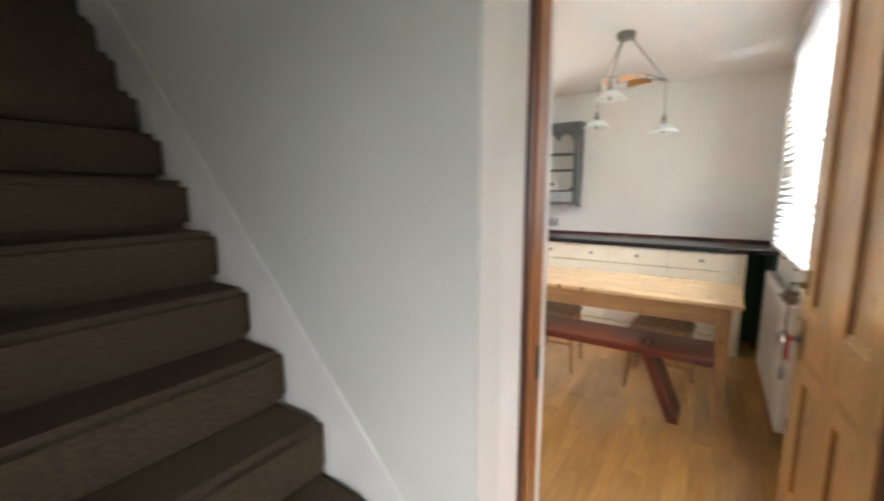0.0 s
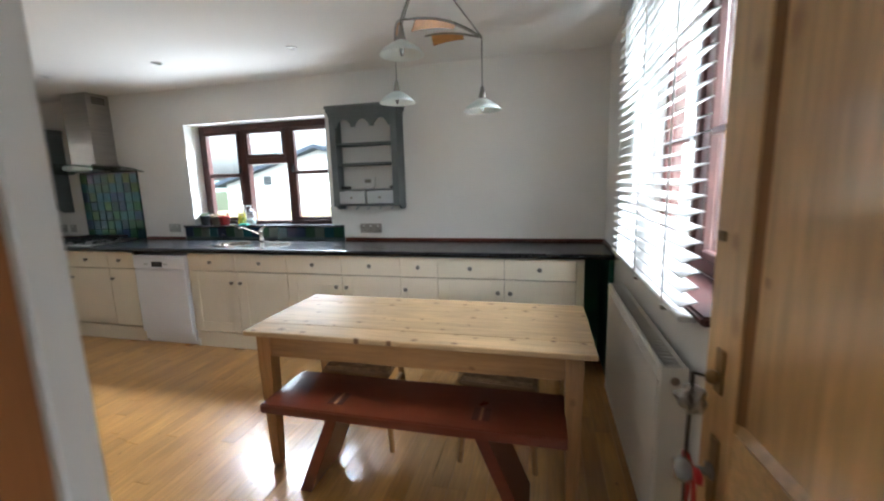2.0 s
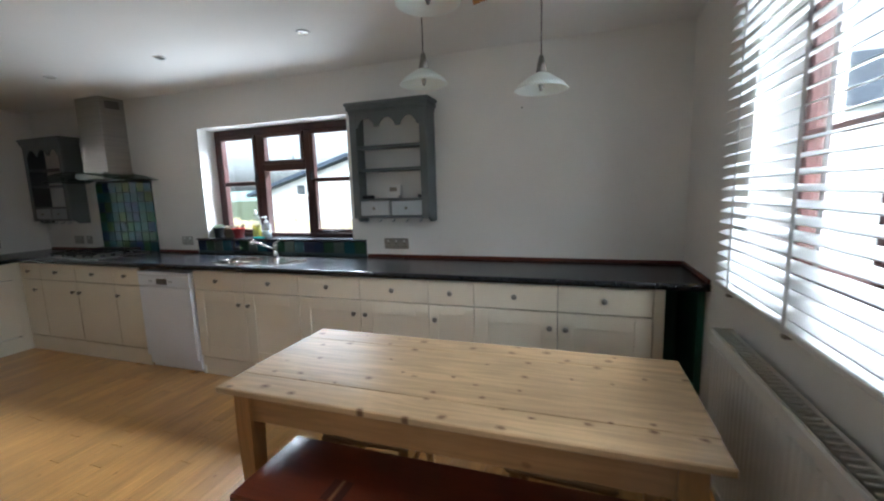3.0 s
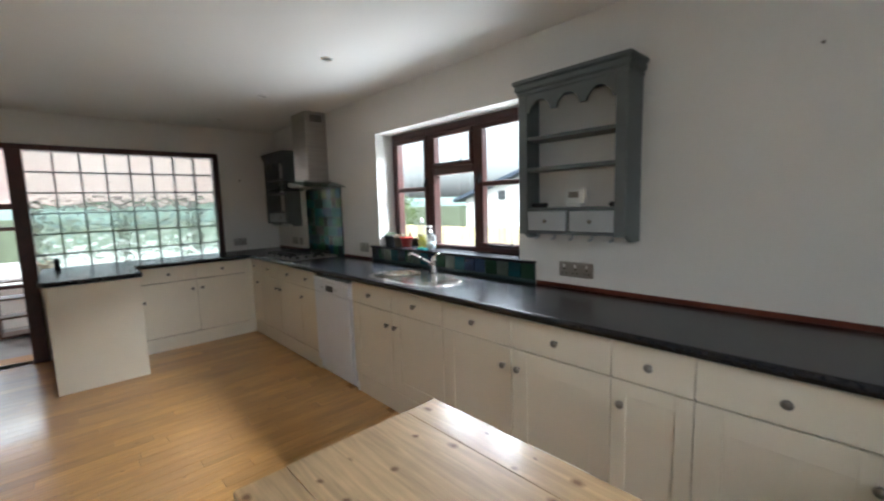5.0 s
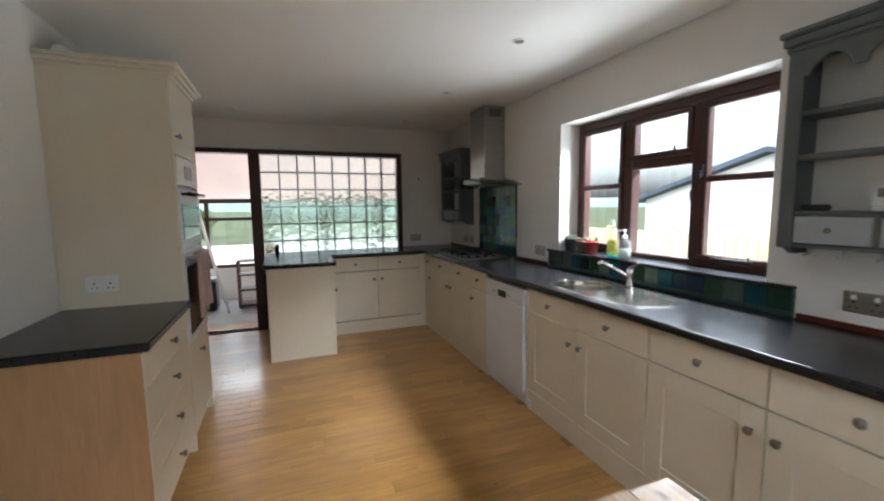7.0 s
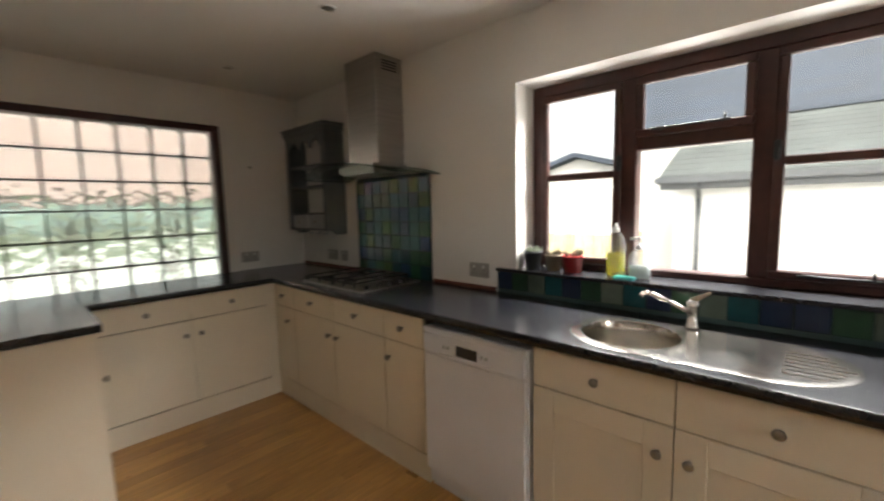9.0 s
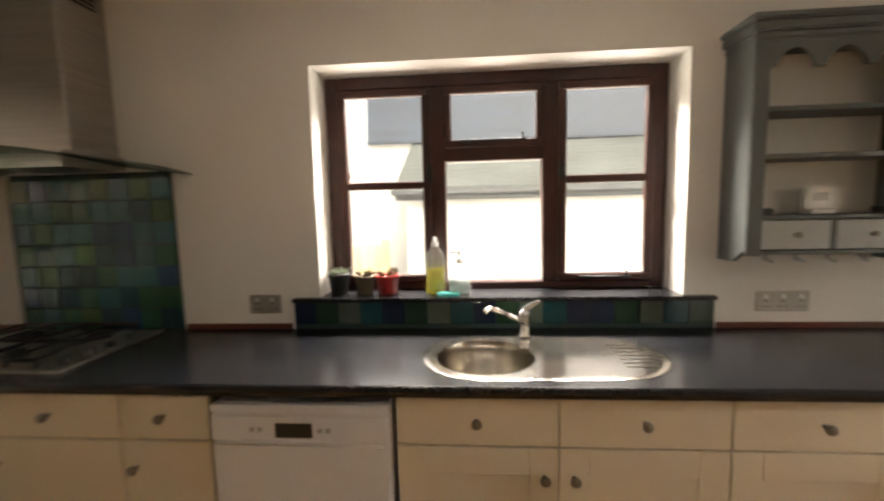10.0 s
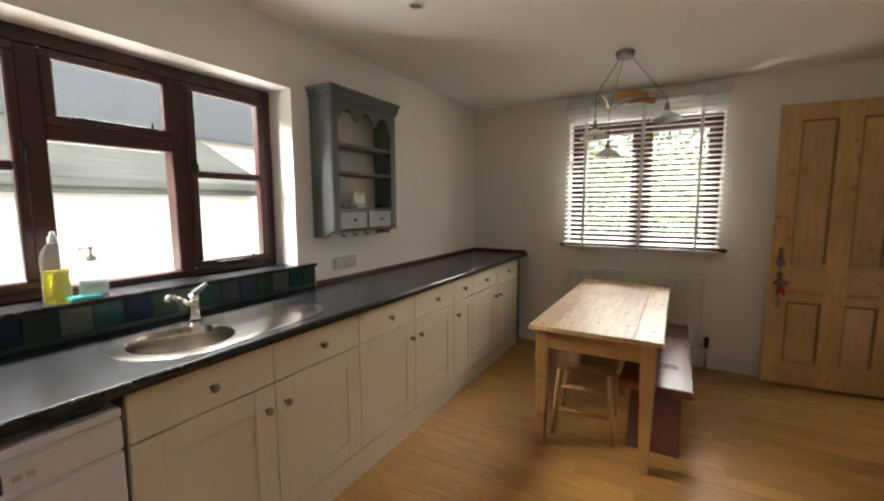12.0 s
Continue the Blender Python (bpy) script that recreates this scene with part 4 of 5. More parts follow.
# ---- wall shelves ----
def wall_shelf(at, label):
    """A painted wall rack; local x 0..0.64 along the wall, y 0 the wall, -y into the room, z 0 its lowest point."""
    s = thing("wall_shelf", label, "shelf", at, 0, "painted wall shelves")
    w, d = 0.615, 0.165
    for x0 in (0.0, w - 0.055):
        b = bmesh.new()
        pts = [(0.0, 0.0), (-d * 0.55, 0.0), (-d, 0.05), (-d, 0.82), (0.0, 0.82)]
        xa = 0.0 if x0 == 0.0 else w - 0.022
        add_prism(b, pts, 0, xa, xa + 0.022)
        add_box(b, x0, x0 + 0.055, -d - 0.012, -d, 0.03, 0.82, 0.003)
        part("side", b, GREYPAINT, s)
    for o_, z0, z1 in ((0.008, 0.80, 0.825), (0.018, 0.8252, 0.86), (0.028, 0.8602, 0.885)):
        part("cornice_moulding", bx(-o_, w + o_, -d - 0.012 - o_, 0.0, z0, z1, 0.006, 2), GREYPAINT, s)
    b = bmesh.new()
    low = []
    n = 60
    for k in range(n + 1):
        u = k / n
        x = 0.055 + (w - 0.11) * u
        a = abs(math.sin(u * math.pi * 3))
        low.append((x, 0.705 + (0.02 + 0.045 * (a - 0.4) / 0.6 if a > 0.4 else 0.0)))
    add_prism(b, [*low, (w - 0.055, 0.80), (0.055, 0.80)], 1, -d - 0.01, -d + 0.006)
    part("valance", b, GREYPAINT, s, "scalloped valance board")
    for z in (0.385, 0.555):
        part("shelf_board", bx(0.022, w - 0.022, -d + 0.01, -0.002, z, z + 0.02, 0.003), GREYPAINT, s)
    part("drawer_top", bx(0.022, w - 0.022, -d, -0.002, 0.163, 0.179, 0.003), GREYPAINT, s)
    part("drawer_floor", bx(0.022, w - 0.022, -d, -0.002, 0.033, 0.048, 0.003), GREYPAINT, s)
    part("divider", bx(w / 2 - 0.008, w / 2 + 0.008, -d + 0.004, -0.002, 0.048, 0.163, 0.001), GREYPAINT, s)
    for x0, x1 in ((0.056, w / 2 - 0.012), (w / 2 + 0.012, w - 0.056)):
        dd = part("drawer", bx(x0, x1, -d - 0.006, -0.02, 0.053, 0.159, 0.002), GREYLIGHT, s, "pale grey painted drawer")
        kb = knob(dd, (x0 + x1) / 2, 0.106, -d - 0.006)
        kb.scale = (0.7, 0.7, 0.7)
    for k in range(5):
        b = bmesh.new()
        x = 0.1 + 0.11 * k
        add_cyl(b, (x, -d + 0.03, 0.034), (x, -d + 0.03, 0.012), 0.005, seg=8)
        add_cyl(b, (x, -d + 0.03, 0.012), (x, -d - 0.005, 0.007), 0.006, seg=8)
        part("hook", b, GREYLIGHT, s)
    return s


wall_shelf((-1.24, N - 0.001, 1.205), "grey-green painted wall shelf with two small drawers beside the window")
wall_shelf((-5.18, N - 0.001, 1.205), "grey-green painted wall shelf with two small drawers beside the cooker hood")
th = thing("thermostat", "white plastic heating thermostat standing on the wall shelf", "thermostat", (-0.93, N - 0.09, 1.385))
part("case", bx(-0.06, 0.06, -0.015, 0.015, 0.02, 0.1, 0.006, 2), WHITEPLASTIC, th)
part("screen", bx(-0.035, 0.025, -0.0165, -0.015, 0.05, 0.082, 0), PEWTER, th, "grey display")
part("stand", bx(-0.045, 0.045, -0.03, 0.03, 0.0, 0.02, 0.004), WHITEPLASTIC, th)
for x in (-1.15, -0.69):
    o = tagged(part("dark_box", bx(-0.04, 0.04, -0.03, 0.03, 0.0, 0.025, 0.006, 2), BLACKPLASTIC), "small black plastic box lying on the wall shelf", "box")
    o.location = (x, N - 0.1, 1.385)

# ---- tiles ----
TILES = [mat("tile_" + nm, c, 0.12, var=0.15, scale=14, bump=0.1, bscale=18, coat=0.15, rand=0.12) for nm, c in
         (("navy", (0.007, 0.018, 0.045)), ("teal", (0.004, 0.05, 0.06)), ("green", (0.014, 0.045, 0.022)), ("sage", (0.075, 0.1, 0.08)), ("sea", (0.018, 0.105, 0.11)), ("jade", (0.014, 0.085, 0.045)), ("lime", (0.03, 0.1, 0.03)), ("blue", (0.01, 0.05, 0.1)))]
GROUT = mat("tile_grout", (0.03, 0.06, 0.06), 0.8)
rng = random.Random(5)
ups = tagged(part("tile_upstand", bx(-3.062, -1.246, N - 0.008, N - 0.001, 0.911, 1.033, 0), GROUT), "row of glazed blue and green tiles under the window", "tiles", kind="structure")
meshes = [mesh_of("tile", bx(-0.0485, 0.0485, -0.004, 0.004, -0.0485, 0.0485, 0.0015), m) for m in TILES]
for i, k in enumerate([0, 2, 3, 1, 0, 2, 3, 1, 0, 2, 3, 1, 0, 0, 2, 3, 1, 2]):
    o = new("tile", meshes[k])
    o.parent = ups
    o.location = (-3.01 + 0.1005 * i, N - 0.012, 0.983)
spl = tagged(part("splashback", bx(-4.39, -3.595, N - 0.008, N - 0.001, 0.911, 1.635, 0), GROUT), "splashback of small glazed blue and green tiles behind the hob", "tiles", kind="structure")
for i in range(8):
    for j in range(7):
        o = new("tile", meshes[rng.choice((1, 4, 4, 5, 7, 5, 1, 4, 6, 5, 1, 4, 7, 6))])
        o.parent = spl
        o.location = (-4.342 + 0.0992 * i, N - 0.012, 0.962 + 0.1 * j)

# ---- things on the window board ----
def pot(at, r, h, material, label, pm):
    p = thing("plant_pot", label, "plant", at, 0, "succulents on the window board")
    b = bmesh.new()
    add_lathe(b, [(0.0, 0.0), (r * 0.78, 0.0), (r, h * 0.85), (r * 1.06, h * 0.86), (r * 1.06, h), (r * 0.93, h), (r * 0.9, h * 0.88), (0.0, h * 0.87)], seg=20)
    part("pot", b, material, p)
    rg = random.Random(int(abs(at[0]) * 1000))
    b = bmesh.new()
    for k in range(16):
        a, t_ = rg.uniform(0, 6.28), rg.uniform(0.2, 1.0)
        l_ = rg.uniform(0.03, 0.055)
        d_ = Vector((math.cos(a) * t_, math.sin(a) * t_, 0.9)).normalized()
        o_ = Vector((math.cos(a) * r * 0.4, math.sin(a) * r * 0.4, h * 0.86))
        add_cyl(b, o_, o_ + d_ * l_ * 0.55, 0.004, 0.008, 6)
        add_cyl(b, o_ + d_ * l_ * 0.55, o_ + d_ * l_, 0.008, 0.001, 6)
    part("leaves", b, pm, p)


SUCC = mat("succulent", (0.1, 0.13, 0.07), 0.5, var=0.3, scale=20)
DRY = mat("dry_succulent", (0.16, 0.13, 0.08), 0.6, var=0.3, scale=20)
pot((-2.875, 4.57, 1.052), 0.048, 0.1, mat("slate_glaze", (0.03, 0.035, 0.035), 0.5), "dark grey pot with a small succulent", SUCC)
pot((-2.755, 4.58, 1.052), 0.045, 0.088, mat("stone_pot", (0.22, 0.18, 0.12), 0.7, var=0.2, scale=10), "stone coloured pot with a small succulent", DRY)
pot((-2.65, 4.585, 1.052), 0.055, 0.088, TERRA, "red glazed pot with a dried succulent", DRY)
BOTTLE = milky("bottle_plastic", (0.8, 0.83, 0.85))
YELLOW = mat("yellow_liquid", (0.85, 0.78, 0.02), 0.25, var=0.05, bump=0, trans=0.7)
CYAN = mat("cyan_sponge", (0.05, 0.5, 0.5), 0.8, var=0.1, bump=0.3)
SOAP = mat("pale_soap", (0.6, 0.68, 0.66), 0.25, var=0.04, bump=0, trans=0.5)
wb = thing("dish_soap_bottle", "clear plastic bottle half full of yellow washing-up liquid", "bottle", (-2.425, 4.575, 1.052), 10)
wb.scale = (1.1, 1.1, 1.1)
sq = Matrix.Diagonal((1.25, 0.75, 1, 1))
b = bmesh.new()
add_lathe(b, [(0.0, 0.0), (0.031, 0.0), (0.034, 0.01), (0.031, 0.08), (0.034, 0.14), (0.026, 0.175), (0.013, 0.195), (0.013, 0.2)], m=sq)
part("bottle", b, BOTTLE, wb)
b = bmesh.new()
add_lathe(b, [(0.0, 0.003), (0.028, 0.003), (0.031, 0.012), (0.0285, 0.08), (0.03, 0.105), (0.0, 0.105)], m=sq)
part("liquid", b, YELLOW, wb, "yellow washing-up liquid")
b = bmesh.new()
add_lathe(b, [(0.0135, 0.196), (0.0135, 0.215), (0.008, 0.22), (0.007, 0.235), (0.0, 0.236)])
part("cap", b, WHITEPLASTIC, wb)
sd = thing("soap_dispenser", "clear glass soap dispenser with a pump", "bottle", (-2.315, 4.575, 1.052))
sd.scale = (1.15, 1.15, 1.15)
b = bmesh.new()
add_lathe(b, [(0.0, 0.0), (0.036, 0.0), (0.038, 0.008), (0.038, 0.09), (0.03, 0.108), (0.014, 0.116), (0.014, 0.125)], m=Matrix.Diagonal((1.15, 0.85, 1, 1)))
part("bottle", b, BOTTLE, sd)
b = bmesh.new()
add_lathe(b, [(0.0, 0.004), (0.034, 0.004), (0.034, 0.055), (0.0, 0.055)], m=Matrix.Diagonal((1.15, 0.85, 1, 1)))
part("soap", b, SOAP, sd)
b = bmesh.new()
add_lathe(b, [(0.015, 0.12), (0.015, 0.135), (0.005, 0.137), (0.005, 0.16), (0.01, 0.162), (0.01, 0.17), (0.0, 0.171)])
add_cyl(b, (0, 0, 0.166), (-0.035, -0.01, 0.163), 0.005, seg=8)
part("pump", b, WHITEPLASTIC, sd)
sp = tagged(part("sponge", bx(-0.05, 0.05, -0.03, 0.03, 0.0, 0.012, 0.005, 2), CYAN), "flat cyan washing-up sponge beside the bottles", "sponge")
sp.location = (-2.365, 4.53, 1.052)


# ---- sockets and small fittings ----
def socket(at, rz, w, label, material, holes):
    s = thing("wall_socket", label, "socket", at, rz)
    part("plate", bx(-w / 2, w / 2, -0.008, 0.0, -0.043, 0.043, 0.003, 2), material, s)
    for x in holes:
        part("switch", bx(x - 0.008, x + 0.008, -0.012, -0.008, 0.012, 0.03, 0.002), WHITEPLASTIC, s)
        b = bmesh.new()
        add_box(b, x - 0.004, x + 0.004, -0.0088, -0.008, -0.002, 0.006)
        add_box(b, x - 0.016, x - 0.008, -0.0088, -0.008, -0.024, -0.019)
        add_box(b, x + 0.008, x + 0.016, -0.0088, -0.008, -0.024, -0.019)
        part("pin_holes", b, BLACKPLASTIC, s)


socket((-0.975, N, 1.023), 0, 0.21, "brushed steel triple socket plate above the worktop", STEEL, (-0.07, 0.0, 0.07))
socket((-3.2, N, 1.025), 0, 0.146, "brushed steel double socket beside the window", STEEL, (-0.035, 0.035))
socket((-4.62, N, 1.02), 0, 0.086, "steel single switch plate beside the hob", STEEL, (0.0,))
socket((-4.79, N, 1.02), 0, 0.146, "steel double socket below the wall shelf", STEEL, (-0.035, 0.035))
socket((W, 4.0, 1.02), 90, 0.146, "steel double socket beside the glass blocks", STEEL, (-0.035, 0.035))
socket((TX1, 1.48, 1.035), 90, 0.146, "white double socket on the oven cabinet's side", WHITEPLASTIC, (-0.035, 0.035))
o = tagged(part("wall_plug_hole", bx(0.0, 0.004, -0.01, 0.01, -0.01, 0.01, 0.003), PEWTER), "small dark screw in the plaster wall", "screw")
o.location = (W, 4.05, 1.78)
o = tagged(part("wall_plug_hole", bx(-0.006, 0.006, -0.004, 0.0, -0.006, 0.006, 0.002), PEWTER), "small dark screw in the plaster wall", "screw")
o.location = (0.02, N, 1.98)
for x, y in ((-2.37, 3.76), (-1.19, 3.77), (-2.27, 2.0), (-4.77, 3.73), (-4.78, 1.97), (-3.55, 3.76)):
    dl = thing("downlight", "small round recessed ceiling spotlight, switched off", "ceiling light", (x, y, H), 0, "recessed ceiling spotlights")
    b = bmesh.new()
    add_lathe(b, [(0.043, 0.0), (0.041, -0.006), (0.032, -0.007), (0.03, -0.002), (0.03, 0.0)], seg=20)
    part("rim", b, WHITEPLASTIC, dl)
    b = bmesh.new()
    add_lathe(b, [(0.03, -0.002), (0.015, -0.001), (0.0, -0.001)], seg=20)
    part("lamp_face", b, STEEL, dl)
pm_ = tagged(part("pepper_mill", add_lathe(bmesh.new(), [(0, 0), (0.024, 0), (0.026, 0.01), (0.02, 0.04), (0.024, 0.07), (0.018, 0.1), (0.0, 0.105)]), BLACKPLASTIC), "small black pot standing on the worktop", "pot")
pm_.location = (-5.15, 2.3, 0.91)

# ---- blind ----
blind = thing("venetian_blind", "white wooden venetian blind lowered over the window", "blind")
BX_, BY0, BY1 = 0.985, 2.27, 3.51
part("headrail", bx(BX_ - 0.032, E_ - 0.002, BY0 - 0.015, BY1 + 0.015, 2.27, 2.335, 0.003), SLAT, blind)
slat_b = bmesh.new()
tl = radians(19)
for sx in (0,):
    pr = [(-0.025 * math.cos(tl), -0.025 * math.sin(tl)), (0.0, 0.0018), (0.025 * math.cos(tl), 0.025 * math.sin(tl))]
    add_prism(slat_b, [(pr[0][0], pr[0][1]), (pr[1][0], pr[1][1]), (pr[2][0], pr[2][1]), (pr[2][0], pr[2][1] + 0.003), (pr[1][0], pr[1][1] + 0.003), (pr[0][0], pr[0][1] + 0.003)], 1, BY0, BY1)
slat_m = mesh_of("slat", slat_b, SLAT)
NS = 28
for k in range(NS):
    o = new("slat", slat_m)
    o.parent = blind
    o.location = (BX_, 0, 1.05 + 0.0437 * k)
part("bottom_rail", bx(BX_ - 0.027, BX_ + 0.027, BY0, BY1, 0.998, 1.018, 0.004), SLAT, blind)
for y in (BY0 + 0.17, (BY0 + BY1) / 2 - 0.02, BY1 - 0.17):
    part("tape", bx(BX_ - 0.0295, BX_ - 0.0285, y - 0.011, y + 0.011, 1.0, 2.27, 0), SLAT, blind)
    part("tape", bx(BX_ + 0.0285, BX_ + 0.0295, y - 0.011, y + 0.011, 1.0, 2.27, 0), SLAT, blind)
    part("clip", bx(BX_ - 0.03, BX_ + 0.01, y - 0.01, y + 0.01, 0.985, 0.998, 0.002), PEWTER, blind)

# ---- radiator ----
rad = thing("radiator", "cream enamelled double panel radiator under the window", "radiator")
RX0, RX1, RY0, RY1, RZ0, RZ1 = 0.945, 1.03, 2.36, 3.48, 0.17, 0.818
b = bmesh.new()
nr = 28
pts = [(RX0 + 0.02, RY0 + 0.01)]
step = (RY1 - RY0 - 0.08) / nr
yy = RY0 + 0.04
pts += [(RX0, RY0 + 0.012)]
for k in range(nr):
    pts += [(RX0, yy), (RX0 + 0.007, yy + step * 0.25), (RX0 + 0.007, yy + step * 0.5), (RX0, yy + step * 0.75)]
    yy += step
pts += [(RX0, RY1 - 0.012), (RX0 + 0.02, RY1 - 0.01)]
add_prism(b, pts, 2, RZ0 + 0.05, RZ1 - 0.06)
add_box(b, RX0, RX0 + 0.02, RY0 + 0.01, RY1 - 0.01, RZ0, RZ0 + 0.05, 0.006)
add_box(b, RX0, RX0 + 0.02, RY0 + 0.01, RY1 - 0.01, RZ1 - 0.06, RZ1 - 0.003, 0.006)
part("front_panel", b, RADIATOR, rad)
part("back_panel", bx(RX1 - 0.02, RX1, RY0 + 0.01, RY1 - 0.01, RZ0, RZ1 - 0.004, 0.004), RADIATOR, rad)
for y0 in (RY0, RY1 - 0.01):
    part("end_cover", bx(RX0 + 0.002, RX1, y0, y0 + 0.01, RZ0 + 0.01, RZ1, 0.003), RADIATOR, rad)
b = bmesh.new()
for k in range(38):
    y = RY0 + 0.025 + k * (RY1 - RY0 - 0.05) / 37
    add_box(b, RX0 + 0.02, RX1 - 0.02, y - 0.004, y + 0.004, RZ1 - 0.006, RZ1 - 0.001)
part("top_grille", b, RADIATOR, rad)
b = bmesh.new()
m = Matrix.Rotation(radians(90), 4, "X")
add_lathe(b, [(0.0, 0.0), (0.012, 0.0), (0.014, 0.008), (0.01, 0.01), (0.0, 0.01)], at=(0.99, RY0, RZ1 - 0.045), m=m, seg=14)
part("plug", b, PEWTER, rad)
b = bmesh.new()
add_cyl(b, (0.99, RY0 - 0.05, 0.0), (0.99, RY0 - 0.05, 0.22), 0.008, seg=10)
add_cyl(b, (0.99, RY0 - 0.05, 0.21), (0.99, RY0, 0.21), 0.009, seg=10)
part("pipe", b, CHROME, rad)
b = bmesh.new()
add_lathe(b, [(0, 0.2), (0.016, 0.2), (0.018, 0.24), (0.02, 0.245), (0.018, 0.285), (0, 0.29)], at=(0.99, RY0 - 0.05, 0), seg=14)
part("valve", b, BLACKPLASTIC, rad)
b = bmesh.new()
add_box(b, RX1, E_ - 0.001, RY0 + 0.15, RY0 + 0.18, RZ0 + 0.05, RZ1 - 0.08)
add_box(b, RX1, E_ - 0.001, RY1 - 0.18, RY1 - 0.15, RZ0 + 0.05, RZ1 - 0.08)
part("bracket", b, RADIATOR, rad)

# ---- skirting ----
struct("baseboard", bx(E_ - 0.016, E_, S, 3.95, 0.0, 0.13, 0.004), WHITEPAINT, "white painted skirting board", "skirting")
struct("baseboard_2", bx(-1.98, 0.084, S, S + 0.016, 0.0, 0.13, 0.004), WHITEPAINT, "white painted skirting board", "skirting")
struct("baseboard_3", bx(W, TX0 - 0.003, S, S + 0.016, 0.0, 0.13, 0.004), WHITEPAINT, "white painted skirting board", "skirting")

# ---- door furniture ----
BRASS = mat("aged_brass", (0.3, 0.2, 0.09), 0.35, metal=1.0, var=0.2, scale=20)
RIBBON = mat("red_ribbon", (0.45, 0.01, 0.012), 0.4, var=0.15, scale=10)
CRYSTAL = mat("cut_glass", (0.75, 0.78, 0.78), 0.08, var=0.05, bump=0, trans=0.7)
KX, KZ = 0.69, 0.79
part("lock_plate", bx(0.68, 0.71, 0.04, 0.046, 0.965, 1.06, 0.002), BRASS, door)
b = bmesh.new()
add_lathe(b, [(0.0, 0.0), (0.013, 0.0), (0.015, 0.012), (0.01, 0.02), (0.0, 0.022)], at=(0.695, 0.046, 1.0), m=Matrix.Rotation(radians(-90), 4, "X"), seg=14)
part("latch_knob", b, BRASS, door, "small brass latch knob")
part("bolt", bx(0.715, 0.745, 0.04, 0.045, 1.275, 1.295, 0.002), BRASS, door)
part("escutcheon", bx(KX - 0.018, KX + 0.018, 0.04, 0.045, KZ - 0.08, KZ + 0.08, 0.003), BRASS, door)
b = bmesh.new()
m = Matrix.Rotation(radians(-90), 4, "X")
add_lathe(b, [(0.0, 0.0), (0.02, 0.0), (0.02, 0.006), (0.009, 0.01), (0.009, 0.032), (0.022, 0.042), (0.027, 0.055), (0.022, 0.07), (0.0, 0.074)], at=(KX, 0.045, KZ), m=m, seg=16)
part("door_knob", b, CRYSTAL, door, "cut glass door knob")
b = bmesh.new()
for sgn in (-1, 1):
    add_lathe(b, [(0.0, 0.004), (0.012, 0.012), (0.017, 0.03), (0.011, 0.044), (0.0, 0.047)], at=(KX, 0.082, KZ), m=Matrix.Rotation(radians(sgn * 78), 4, "Y") @ Matrix.Diagonal((1, 0.45, 1, 1)), seg=12)
    add_prism(b, [(KX + sgn * 0.002, KZ), (KX + sgn * 0.016, KZ - 0.004), (KX + sgn * 0.03, KZ - 0.085), (KX + sgn * 0.012, KZ - 0.092)], 1, 0.08, 0.084)
bmesh.ops.create_icosphere(b, subdivisions=2, radius=0.009, matrix=Matrix.Translation((KX, 0.084, KZ)))
part("bow", b, RIBBON, door, "red ribbon bow tied to the knob")
CX = 0.7
b = bmesh.new()
add_tube(b, [(CX, 0.068, 1.0), (CX, 0.09, 1.005), (CX, 0.09, 0.965)], 0.003, 6)
add_tube(b, [(CX, 0.09, 0.925), (CX + 0.005, 0.09, 0.84), (CX, 0.09, 0.665)], 0.003, 6)
part("cord", b, DARKMETAL, door)
b = bmesh.new()
bmesh.ops.create_icosphere(b, subdivisions=3, radius=0.028, matrix=Matrix.Translation((CX, 0.09, 0.945)))
for v in b.verts:
    v.co += (v.co - Vector((CX, 0.09, 0.945))) * noise.noise(v.co * 70) * 0.5
part("woven_ball", b, PEWTER, door, "grey woven hanging ball")
b = bmesh.new()
add_lathe(b, [(0.0, 0.0), (0.014, 0.004), (0.014, 0.05), (0.006, 0.06), (0.0, 0.06)], at=(CX, 0.09, 0.61), seg=12)
part("charm", b, CRYSTAL, door)
for z in (0.25, 1.75):
    part("hinge", bx(-0.006, 0.004, 0.005, 0.03, z, z + 0.09, 0.001), IRON, door)

